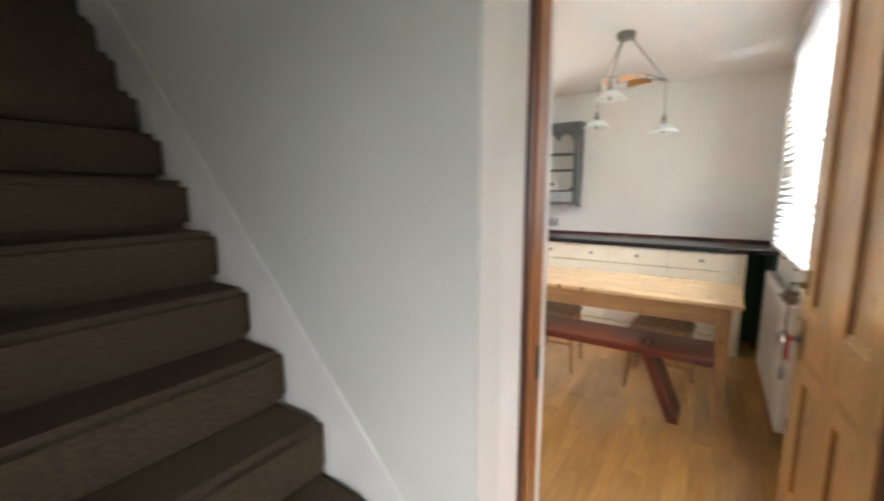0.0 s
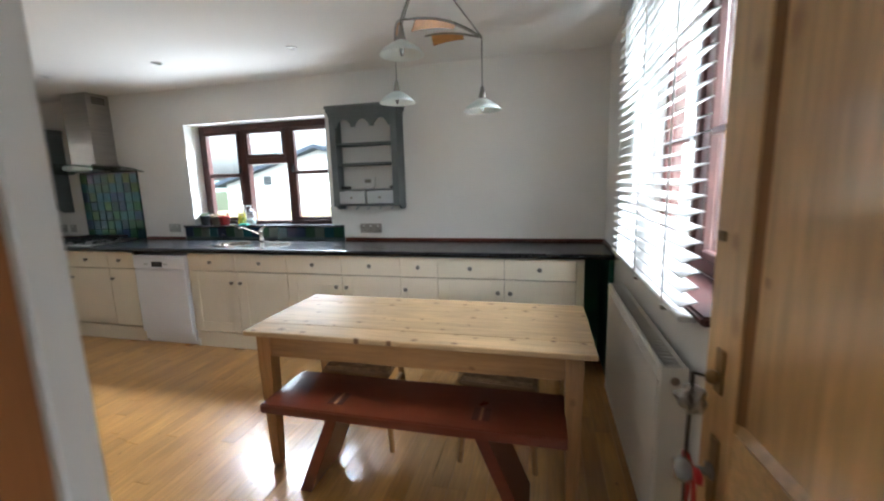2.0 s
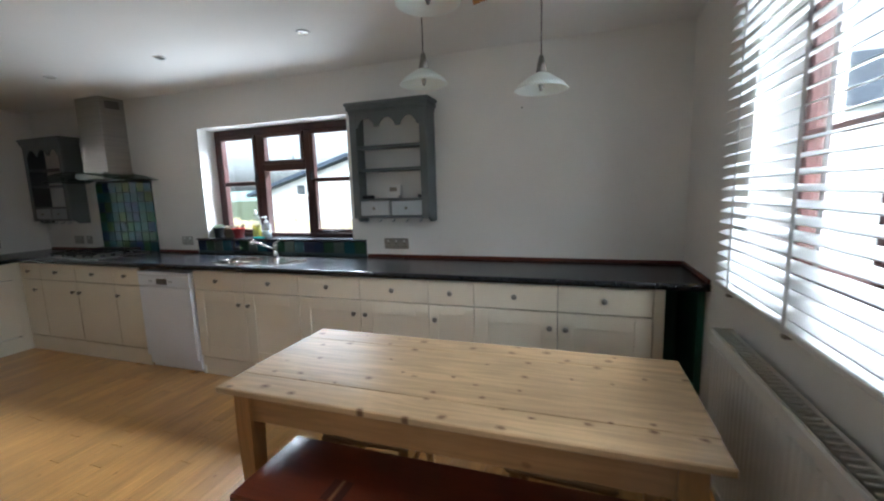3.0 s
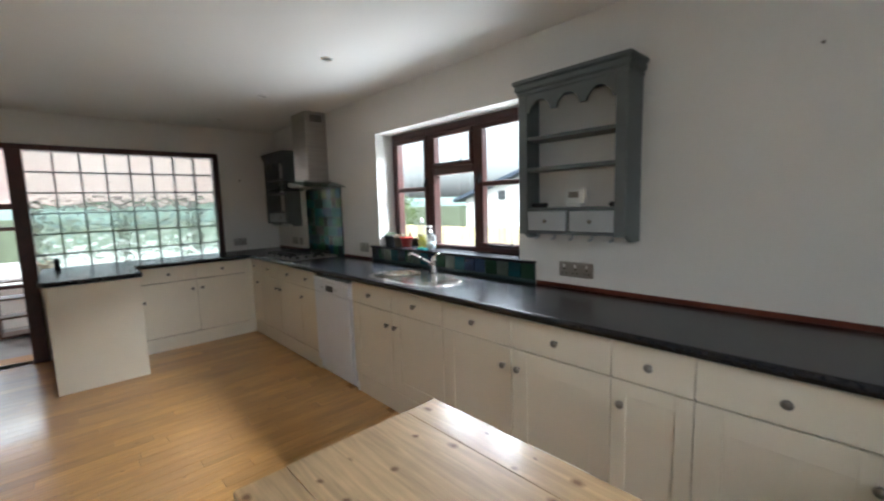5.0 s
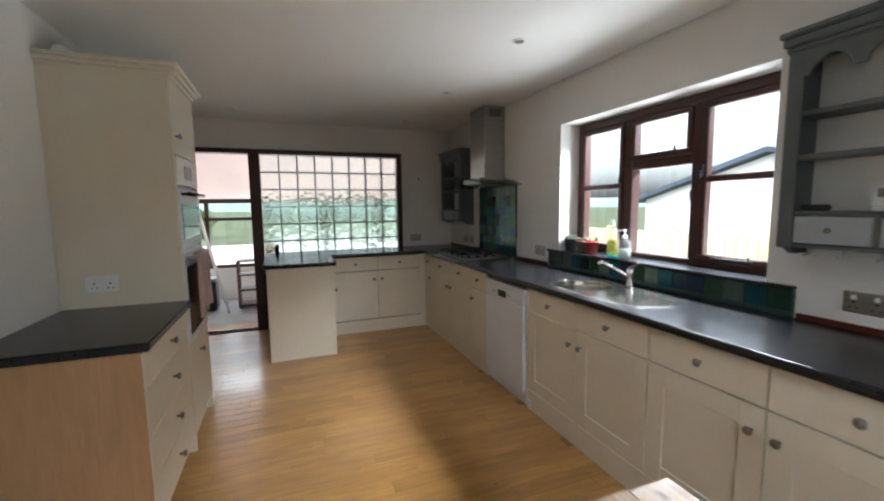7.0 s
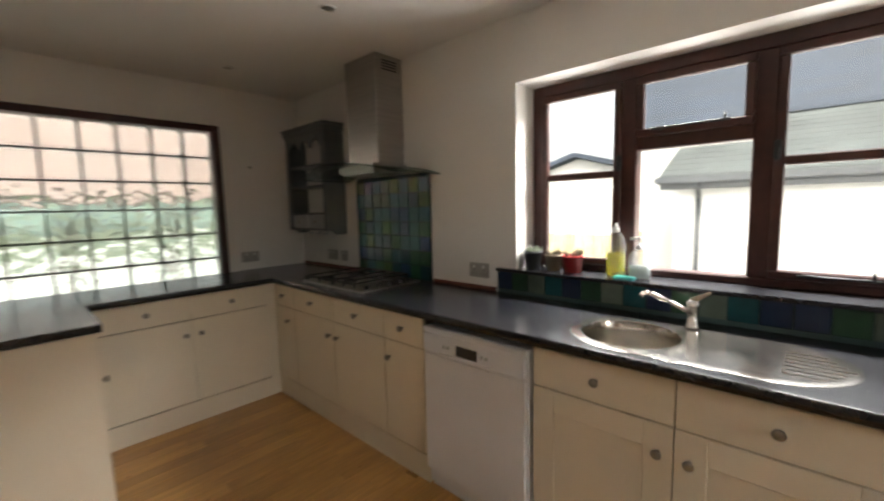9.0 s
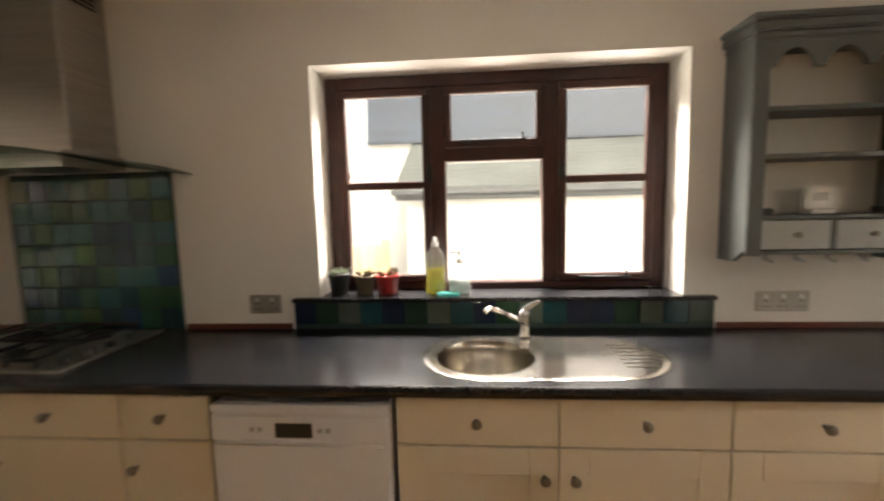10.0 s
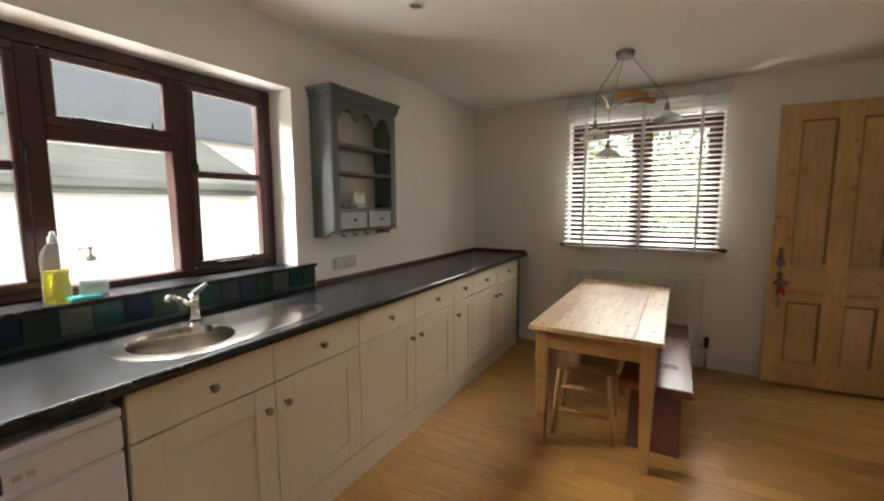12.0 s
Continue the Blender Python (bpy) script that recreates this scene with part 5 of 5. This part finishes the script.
# ---- pendant light ----
pend = thing("pendant_light", "ceiling light with wooden blades and three frosted glass shades", "ceiling light", (0.035, 2.93, H))
b = bmesh.new()
add_lathe(b, [(0.0, 0.0), (0.058, 0.0), (0.06, -0.008), (0.056, -0.035), (0.05, -0.04), (0.0, -0.04)], seg=28)
part("ceiling_rose", b, PEWTER, pend)
tips = [Vector((0.245, 0.12, -0.31)), Vector((-0.025, -0.26, -0.335)), Vector((-0.195, 0.14, -0.30))]
drops = [-0.22, -0.02, -0.16]
for i, t_ in enumerate(tips):
    b = bmesh.new()
    add_cyl(b, (t_.x * 0.15, t_.y * 0.15, -0.038), t_, 0.004, seg=8)
    part("rod", b, PEWTER, pend)
    z0 = t_.z + drops[i]
    b = bmesh.new()
    add_cyl(b, t_, (t_.x, t_.y, z0), 0.0022, seg=6)
    part("cable", b, DARKMETAL, pend)
    b = bmesh.new()
    add_lathe(b, [(0.0, 0.0), (0.008, 0.0), (0.019, -0.058), (0.0, -0.06)], at=(t_.x, t_.y, z0), seg=14)
    part("lamp_cap", b, PEWTER, pend)
    b = bmesh.new()
    add_lathe(b, [(0.018, -0.056), (0.04, -0.068), (0.075, -0.092), (0.092, -0.112), (0.089, -0.112), (0.072, -0.096), (0.038, -0.073), (0.016, -0.06)], at=(t_.x, t_.y, z0), seg=28)
    part("shade", b, FROST, pend, "frosted glass shade")
    b = bmesh.new()
    add_lathe(b, [(0.0, -0.06), (0.008, -0.062), (0.009, -0.1), (0.005, -0.115), (0.0, -0.117)], at=(t_.x, t_.y, z0), seg=12)
    part("bulb", b, CRYSTAL, pend)

BLADE = mat("varnished_blade", (0.48, 0.22, 0.06), 0.4, var=0.2, scale=6, bump=0.05, coat=0.3, grain=0.2, gscale=8, gstretch=(1, 9, 9))


def arched(p, q, u):
    return p + (q - p) * u + Vector((0, 0, 0.035 * math.sin(math.pi * u)))


for i, j, end, u0, u1 in ((0, 1, 1.0, 0.36, 0.84), (0, 2, 0.64, 0.2, 0.56), (1, 2, 1.0, 0.25, 0.7)):
    p_, q_ = tips[i], tips[j]
    side = (q_ - p_).cross(Vector((0, 0, 1))).normalized()
    b = bmesh.new()
    ring_ = []
    for k in range(13):
        u = k / 12 * end
        w_ = 0.004 + 0.007 * math.sin(math.pi * k / 12)
        c_ = arched(p_, q_, u)
        ring_.append([b.verts.new(c_ + side * (w_ * sx) + Vector((0, 0, 0.003 * sz))) for sx, sz in ((-1, -1), (1, -1), (1, 1), (-1, 1))])
    for A, B in zip(ring_, ring_[1:]):
        for k in range(4):
            b.faces.new((A[k], A[(k + 1) % 4], B[(k + 1) % 4], B[k]))
    b.faces.new(ring_[0][::-1])
    b.faces.new(ring_[-1])
    part("arm", b, PEWTER, pend, "tapered grey metal arm")
    b = bmesh.new()
    ring_ = []
    for k in range(9):
        u = u0 + (u1 - u0) * k / 8
        c_ = arched(p_, q_, u) - Vector((0, 0, 0.004))
        dn = (Vector((0, 0, -0.8)) + side * 0.6) * (0.018 + 0.03 * k / 8)
        th = side * 0.0025
        ring_.append([b.verts.new(v) for v in (c_ - th, c_ + th, c_ + dn + th, c_ + dn - th)])
    for A, B in zip(ring_, ring_[1:]):
        for k in range(4):
            b.faces.new((A[k], A[(k + 1) % 4], B[(k + 1) % 4], B[k]))
    b.faces.new(ring_[0][::-1])
    b.faces.new(ring_[-1])
    part("blade", b, BLADE, pend, "curved orange wooden blade")

# ---- glazed door to the garden room ----
d2 = tagged(new("door_2"), "brown glazed door standing open into the kitchen", "door", kind="structure")
d2.matrix_world = pose(W + 0.03, 1.335, 0.008, 0, 0, 24)
LDW = mat("varnished_brown", (0.17, 0.06, 0.025), 0.35, var=0.25, scale=3, coat=0.3, grain=0.2, gscale=6, gstretch=(8, 8, 1))
part("stile", bx(0.0, 0.1, -0.02, 0.02, 0.0, 2.02, 0.003), LDW, d2)
part("stile", bx(0.6, 0.7, -0.02, 0.02, 0.0, 2.02, 0.003), LDW, d2)
part("rail", bx(0.1, 0.6, -0.02, 0.02, 1.92, 2.02, 0.003), LDW, d2)
part("rail", bx(0.1, 0.6, -0.02, 0.02, 0.84, 0.98, 0.003), LDW, d2)
part("rail", bx(0.1, 0.6, -0.02, 0.02, 0.0, 0.2, 0.003), LDW, d2)
part("glazing_bar", bx(0.335, 0.365, -0.018, 0.018, 0.98, 1.92, 0.003), LDW, d2)
part("panel", bx(0.1, 0.6, -0.008, 0.008, 0.2, 0.84, 0), LDW, d2)
g = part("pane", bx(0.1, 0.6, -0.002, 0.002, 0.98, 1.92, 0), GLASS, d2)
b = bmesh.new()
add_cyl(b, (0.66, -0.06, 0.92), (0.66, 0.06, 0.92), 0.008, seg=8)
add_box(b, 0.55, 0.67, 0.05, 0.065, 0.91, 0.93, 0.004)
add_box(b, 0.55, 0.67, -0.065, -0.05, 0.91, 0.93, 0.004)
part("handle", b, IRON, d2)

# ---- garden room ----
GX = -7.3
PINKROOF = mat("pink_roof_lining", (0.72, 0.56, 0.5), 0.9, var=0.06, scale=2, bump=0.1)
nt = PINKROOF.node_tree
mixer, soft_glow = nt.nodes.new("ShaderNodeMixShader"), nt.nodes.new("ShaderNodeBsdfTranslucent")
mixer.inputs[0].default_value = 0.3
soft_glow.inputs[0].default_value = (0.8, 0.74, 0.71, 1)
nt.links.new(nt.nodes["Principled BSDF"].outputs[0], mixer.inputs[1])
nt.links.new(soft_glow.outputs[0], mixer.inputs[2])
nt.links.new(mixer.outputs[0], nt.nodes["Material Output"].inputs[0])
SLABS = mat("grey_floor", (0.33, 0.34, 0.34), 0.7, var=0.15, scale=3, bump=0.2)
struct("floor_garden_room", bx(GX, -5.712, 0.7, 4.8, -0.06, -0.002, 0), SLABS, "grey floor of the garden room", "floor")
struct("wall_garden_low", bx(GX - 0.1, GX, 0.6, 4.9, -0.5, 0.5, 0), PLASTER, "low cream wall of the garden room", "wall")
b = bmesh.new()
add_prism(b, [(GX - 0.3, 1.56), (W - 0.152, 2.62), (W - 0.152, 2.7), (GX - 0.3, 1.64)], 1, 0.6, 4.9)
struct("roof_garden_room", b, PINKROOF, "pink translucent sloping roof of the garden room", "ceiling")
struct("wall_garden_side", bx(GX, W - 0.152, 4.8, 4.9, -0.5, 2.7, 0), PLASTER, "white end wall of the garden room", "wall")
gw = tagged(new("window_4"), "brown framed windows of the garden room", "window", kind="structure")
bars(gw, "frame_member", BROWNTRIM, [(0.7, 4.8, 0.5, 0.55), (0.7, 4.8, 1.51, 1.58), (0.7, 4.8, 1.24, 1.29), (0.7, 0.78, 0.55, 1.51), (1.25, 1.31, 0.55, 1.51), (2.1, 2.17, 0.55, 1.51), (3.0, 3.07, 0.55, 1.51), (3.9, 3.97, 0.55, 1.51), (4.72, 4.8, 0.55, 1.51)], GX - 0.08, GX - 0.02, 1)
g = part("pane", bx(GX - 0.05, GX - 0.046, 0.78, 4.72, 0.55, 1.51, 0), GLASS, gw)
g.visible_shadow = False
gs = tagged(new("window_5"), "brown framed side window of the garden room", "window", kind="structure")
bars(gs, "frame_member", BROWNTRIM, [(GX, W - 0.152, 0.0, 0.3), (GX, GX + 0.07, 0.3, 1.5), (-6.3, -6.24, 0.3, 2.0), (-5.6, -5.53, 0.3, 2.1), (GX, W - 0.152, 1.5, 1.56)], 0.6, 0.66, 0)
SHEET = mat("plastic_sheeting", (0.78, 0.78, 0.76), 0.4, var=0.06, scale=3, bump=0.3, bscale=12, trans=0.35)
sheet = thing("dust_sheet", "white translucent dust sheet hanging over the side window", "dust sheet")
b = bmesh.new()
rows = []
for k in range(25):
    u = k / 24
    rows.append([b.verts.new((-7.2 + 1.7 * u, 0.9 + 0.05 * math.sin(u * 22) + 0.03 * math.sin(u * 51) + 0.25 * (1 - v) * (1 - u), 0.05 + v * (1.5 + 0.85 * u))) for v in (0, 0.3, 0.6, 1.0)])
for A, B in zip(rows, rows[1:]):
    for q in range(3):
        b.faces.new((A[q], B[q], B[q + 1], A[q + 1])).smooth = True
o = part("sheet", b, SHEET, sheet)
sm = o.modifiers.new("thick", "SOLIDIFY")
sm.thickness = 0.003
CARD = mat("cardboard", (0.45, 0.28, 0.15), 0.85, var=0.12, scale=5, bump=0.15)
DARKWOOD = mat("dark_shelf_wood", (0.12, 0.05, 0.025), 0.5, var=0.25, scale=5)
bk = thing("bookcase", "small dark wood bookcase in the garden room", "bookcase", (-6.75, 1.72, 0))
part("side", bx(-0.15, 0.15, 0.0, 0.02, 0.0, 0.68), DARKWOOD, bk)
part("side", bx(-0.15, 0.15, 0.26, 0.28, 0.0, 0.68), DARKWOOD, bk)
for z in (0.02, 0.24, 0.46, 0.66):
    part("shelf_board", bx(-0.15, 0.15, 0.02, 0.26, z, z + 0.02), DARKWOOD, bk)
bo = thing("storage_box", "tan cardboard box standing beside the bookcase", "box", (-6.5, 2.02, 0))
part("carton", bx(-0.2, 0.2, 0.0, 0.35, 0.0, 0.62, 0.004), CARD, bo)
part("flap", bx(-0.2, 0.2, 0.0, 0.17, 0.621, 0.627, 0.001), CARD, bo)
bo = thing("storage_box", "small brown box stacked on a cardboard box", "box", (-6.5, 2.06, 0.628))
part("carton", bx(-0.13, 0.13, 0.0, 0.2, 0.0, 0.24, 0.004), CARD, bo)
part("flap", bx(-0.13, 0.13, 0.0, 0.1, 0.241, 0.246, 0.001), CARD, bo)
b = bmesh.new()
add_box(b, -0.16, 0.16, -0.13, 0.13, 0.0, 0.42, 0.02, 2)
bag = thing("storage_bin", "black plastic storage bin on the grey floor", "bin", (-6.7, 1.32, 0))
part("body", b, BLACKPLASTIC, bag)
part("lid", bx(-0.17, 0.17, -0.14, 0.14, 0.42, 0.45, 0.01, 2), GREYLIGHT, bag)
b = bmesh.new()
add_box(b, -0.2, 0.2, -0.012, 0.012, 0.0, 0.35, 0.002)
pk = tagged(part("board_offcut", b, CARD), "tan board offcut standing by the black bin", "board")
pk.matrix_world = pose(-6.2, 1.28, 0.0, 0, 0, 10)
b = bmesh.new()
add_cyl(b, (-6.35, 1.62, 0.0), (-7.2, 1.2, 1.35), 0.022, seg=10)
tagged(part("white_pole", b, WHITEPAINT), "long white pole leaning against the garden room window", "pole")

# ---- outside ----
GRASS = mat("grass", (0.075, 0.09, 0.05), 0.9, var=0.35, scale=0.6, bump=0.6, bscale=30, spec=0.2)
RENDERED = mat("white_render", (0.52, 0.52, 0.51), 0.9, var=0.04, scale=1.0, bump=0.3, bscale=25)
SLATE = mat("slate", (0.03, 0.042, 0.062), 0.6, var=0.2, scale=1.2, bump=0.4, bscale=20, rand=0.15)
MOSSY = mat("mossy_slate", (0.07, 0.08, 0.078), 0.75, var=0.3, scale=1.5, bump=0.4, bscale=20)
GUTTER = mat("dark_gutter", (0.04, 0.045, 0.05), 0.4)
FENCE = mat("fence_wood", (0.38, 0.32, 0.18), 0.8, var=0.2, scale=3, bump=0.2, rand=0.15)
PAVE = mat("pale_paving", (0.45, 0.44, 0.41), 0.85, var=0.15, scale=1.5, bump=0.3, bscale=12)
struct("pavement", bx(-24.0, 4.0, -6.0, 9.0, -0.5, -0.47, 0), PAVE, "pale concrete paving round the house", "pavement")
struct("ground", bx(-400, 400, -400, 400, -1.0, -0.5, 0), GRASS, "mown grass round the house", "ground")


def slate_roof(name, parent, x0, x1, y0, z0, y1, z1, material, courses, course_name="slate_course"):
    b = bmesh.new()
    add_prism(b, [(y0, z0 - 0.06), (y1, z1 - 0.06), (y1, z1), (y0, z0)], 0, x0, x1)
    rf = part(name, b, material, parent)
    for k in range(courses):
        u0, u1 = k / courses, (k + 1.15) / courses
        b = bmesh.new()
        ya, za, yb, zb = y0 + (y1 - y0) * u0, z0 + (z1 - z0) * u0, y0 + (y1 - y0) * min(1, u1), z0 + (z1 - z0) * min(1, u1)
        add_prism(b, [(ya, za + 0.004), (yb, zb + 0.002), (yb, zb + 0.006), (ya, za + 0.012)], 0, x0, x1)
        part(course_name, b, material, rf)
    return rf


nb = thing("neighbour_house", "white rendered house with slate roofs and a lean-to", "house")
part("wall", bx(-3.3, 1.8, 9.3, 9.5, -0.5, 1.72, 0), RENDERED, nb)
part("wall", bx(-4.75, 8.0, 11.2, 11.4, -0.5, 2.83, 0), RENDERED, nb)
part("wall", bx(-4.75, -4.55, 11.4, 17.0, -0.5, 2.75, 0), RENDERED, nb)
part("wall", bx(-3.3, -3.1, 9.5, 11.2, -0.5, 1.72, 0), RENDERED, nb)
part("wall", bx(1.6, 1.8, 9.5, 11.2, -0.5, 1.72, 0), RENDERED, nb)
slate_roof("lean_to_roof", nb, -3.45, 1.95, 9.05, 1.75, 11.25, 2.78, MOSSY, 12)
slate_roof("main_roof", nb, -4.35, 8.2, 11.08, 2.8, 11.15, 3.67, SLATE, 9)
part("roof_back", add_prism(bmesh.new(), [(11.15, 3.6), (17.0, 2.72), (17.0, 2.79), (11.15, 3.67)], 0, -4.35, 8.2), SLATE, nb)
part("gutter", add_box(bmesh.new(), -3.5, 2.0, 8.96, 9.08, 1.64, 1.74, 0.02, 2), GUTTER, nb)
part("fascia", bx(-3.45, 1.95, 9.08, 9.1, 1.56, 1.72, 0), GUTTER, nb)
b = bmesh.new()
add_tube(b, [(-2.99, 9.02, 1.66), (-2.99, 9.24, 1.45), (-2.99, 9.24, -0.5)], 0.035, 10)
part("downpipe", b, GUTTER, nb)

gar = thing("white_outbuilding", "low white rendered outbuilding with a dark gable roof", "house")
part("wall", add_prism(bmesh.new(), [(-10.4, -0.5), (-3.0, -0.5), (-3.0, 1.55), (-6.7, 2.6), (-10.4, 1.55)], 1, 13.5, 13.7), RENDERED, gar)
for xa, za, xb, zb in ((-10.8, 1.45, -6.7, 2.64), (-6.7, 2.64, -2.6, 1.45)):
    part("roof", add_prism(bmesh.new(), [(xa, za), (xb, zb), (xb, zb + 0.12), (xa, za + 0.12)], 1, 13.2, 20.0), SLATE, gar)
part("window", bx(-8.85, -8.55, 13.46, 13.51, 1.5, 1.8, 0.01), GUTTER, gar)
fn = thing("garden_fence", "pale close-boarded wooden garden fence", "fence")
for k in range(30):
    part("board", bx(-7.6 + 0.14 * k, -7.6 + 0.14 * k + 0.13, 8.0, 8.02, -0.5, 0.97 + 0.01 * (k % 2), 0.002), FENCE, fn)
for k in range(4):
    part("post", bx(-7.6 + 1.38 * k, -7.5 + 1.38 * k, 8.02, 8.12, -0.5, 1.03, 0.004), FENCE, fn)
LEAF = mat("foliage", (0.08, 0.12, 0.035), 0.7, var=0.45, scale=1.5, bump=0.2, spec=0.3)
BARK = mat("bark", (0.1, 0.07, 0.045), 0.9, var=0.3)


def bush(at, r, n_leaf, seed, label, name="garden_bush"):
    rg = random.Random(seed)
    t_ = thing(name, label, "bush", at)
    b = bmesh.new()
    add_cyl(b, (0, 0, 0), (0.1, 0, r * 0.6), 0.07, 0.04, 8)
    for k in range(6):
        a = k * 1.05
        add_cyl(b, (0.05, 0, r * 0.35), (math.cos(a) * r * 0.6, math.sin(a) * r * 0.6, r * (0.7 + 0.1 * (k % 3))), 0.04, 0.01, 6)
    part("stem", b, BARK, t_)
    vs, fs = [], []
    for k in range(n_leaf):
        d_ = Vector((rg.gauss(0, 1), rg.gauss(0, 1), rg.gauss(0, 1))).normalized()
        rr = r * rg.uniform(0.55, 1.05) * (1 + 0.35 * noise.noise(d_ * 2.2 + Vector((seed, 0, 0))))
        c_ = Vector((d_.x * rr, d_.y * rr, r * 0.85 + d_.z * rr * 0.85))
        if c_.z < 0.03:
            continue
        u_ = Vector((rg.gauss(0, 1), rg.gauss(0, 1), rg.gauss(0, 1))).normalized()
        w_ = u_.orthogonal().normalized()
        s_ = rg.uniform(0.05, 0.1)
        i0 = len(vs)
        vs += [c_ - u_ * s_, c_ + w_ * s_ * 0.5, c_ + u_ * s_, c_ - w_ * s_ * 0.5]
        fs.append((i0, i0 + 1, i0 + 2, i0 + 3))
    me = bpy.data.meshes.new("leaves")
    me.from_pydata(vs, [], fs)
    me.materials.append(LEAF)
    o = new("leaves", me)
    o.parent = t_
    tagged(o, kind="stuff")


for i, (x, y, r) in enumerate(((4.6, 2.0, 1.5), (4.9, 4.0, 1.7), (4.4, 5.8, 1.4), (5.2, 0.2, 1.5), (5.6, 3.0, 2.0))):
    bush((x, y, -0.5), r, 2600, 11 + i, "dense green hedge bush outside the window")
for i, (x, y, r) in enumerate(((-30, -3.0, 1.2), (-32, -6.0, 1.3), (-16, 13, 1.5), (-18, 15.5, 1.6))):
    bush((x, y, -0.5), r, 2000, 31 + i, "green garden bush beyond the lawn")
HILL = mat("far_hill", (0.16, 0.22, 0.2), 0.95, var=0.2, scale=0.03, bump=0)
b = bmesh.new()
ring = []
for k in range(64):
    a = 2 * math.pi * k / 64
    h_ = 8 + 5 * noise.noise(Vector((math.cos(a) * 3, math.sin(a) * 3, 0.3)))
    ring.append((b.verts.new((300 * math.cos(a), 300 * math.sin(a), -1)), b.verts.new((320 * math.cos(a), 320 * math.sin(a), h_))))
for k in range(64):
    A, B = ring[k], ring[(k + 1) % 64]
    b.faces.new((A[0], B[0], B[1], A[1]))
struct("backdrop", b, HILL, "low green hills on the horizon", "hills")

# ---- floor boards ----
def board_mesh(length, w=0.0895):
    b = bmesh.new()
    c = 0.0012
    lo = [b.verts.new((x, y, -0.012)) for x, y in ((0, 0), (w, 0), (w, length), (0, length))]
    mid = [b.verts.new((x, y, -c)) for x, y in ((0, 0), (w, 0), (w, length), (0, length))]
    top = [b.verts.new((x, y, 0)) for x, y in ((c, c), (w - c, c), (w - c, length - c), (c, length - c))]
    for A, B in ((lo, mid), (mid, top)):
        for i in range(4):
            b.faces.new((A[i], A[(i + 1) % 4], B[(i + 1) % 4], B[i]))
    b.faces.new(top)
    return mesh_of("board", b, OAK)


LENS = (0.6, 0.75, 0.9, 1.05)
BOARDS = [board_mesh(l_ - 0.001) for l_ in LENS]
rb = random.Random(9)
x = -5.71
while x < E_ - 0.01:
    inside = 0.09 < x + 0.045 < 0.96
    y = 0.862 if inside else rb.uniform(0.88, 1.2)
    while y < 3.97:
        k = rb.randrange(4)
        if y + LENS[k] > N - 0.01:
            k = 0
        if y + LENS[k] < N:
            o = new("board", BOARDS[k])
            o.parent = floor
            o.location = (x, y, 0)
        y += LENS[k]
    x += 0.0902
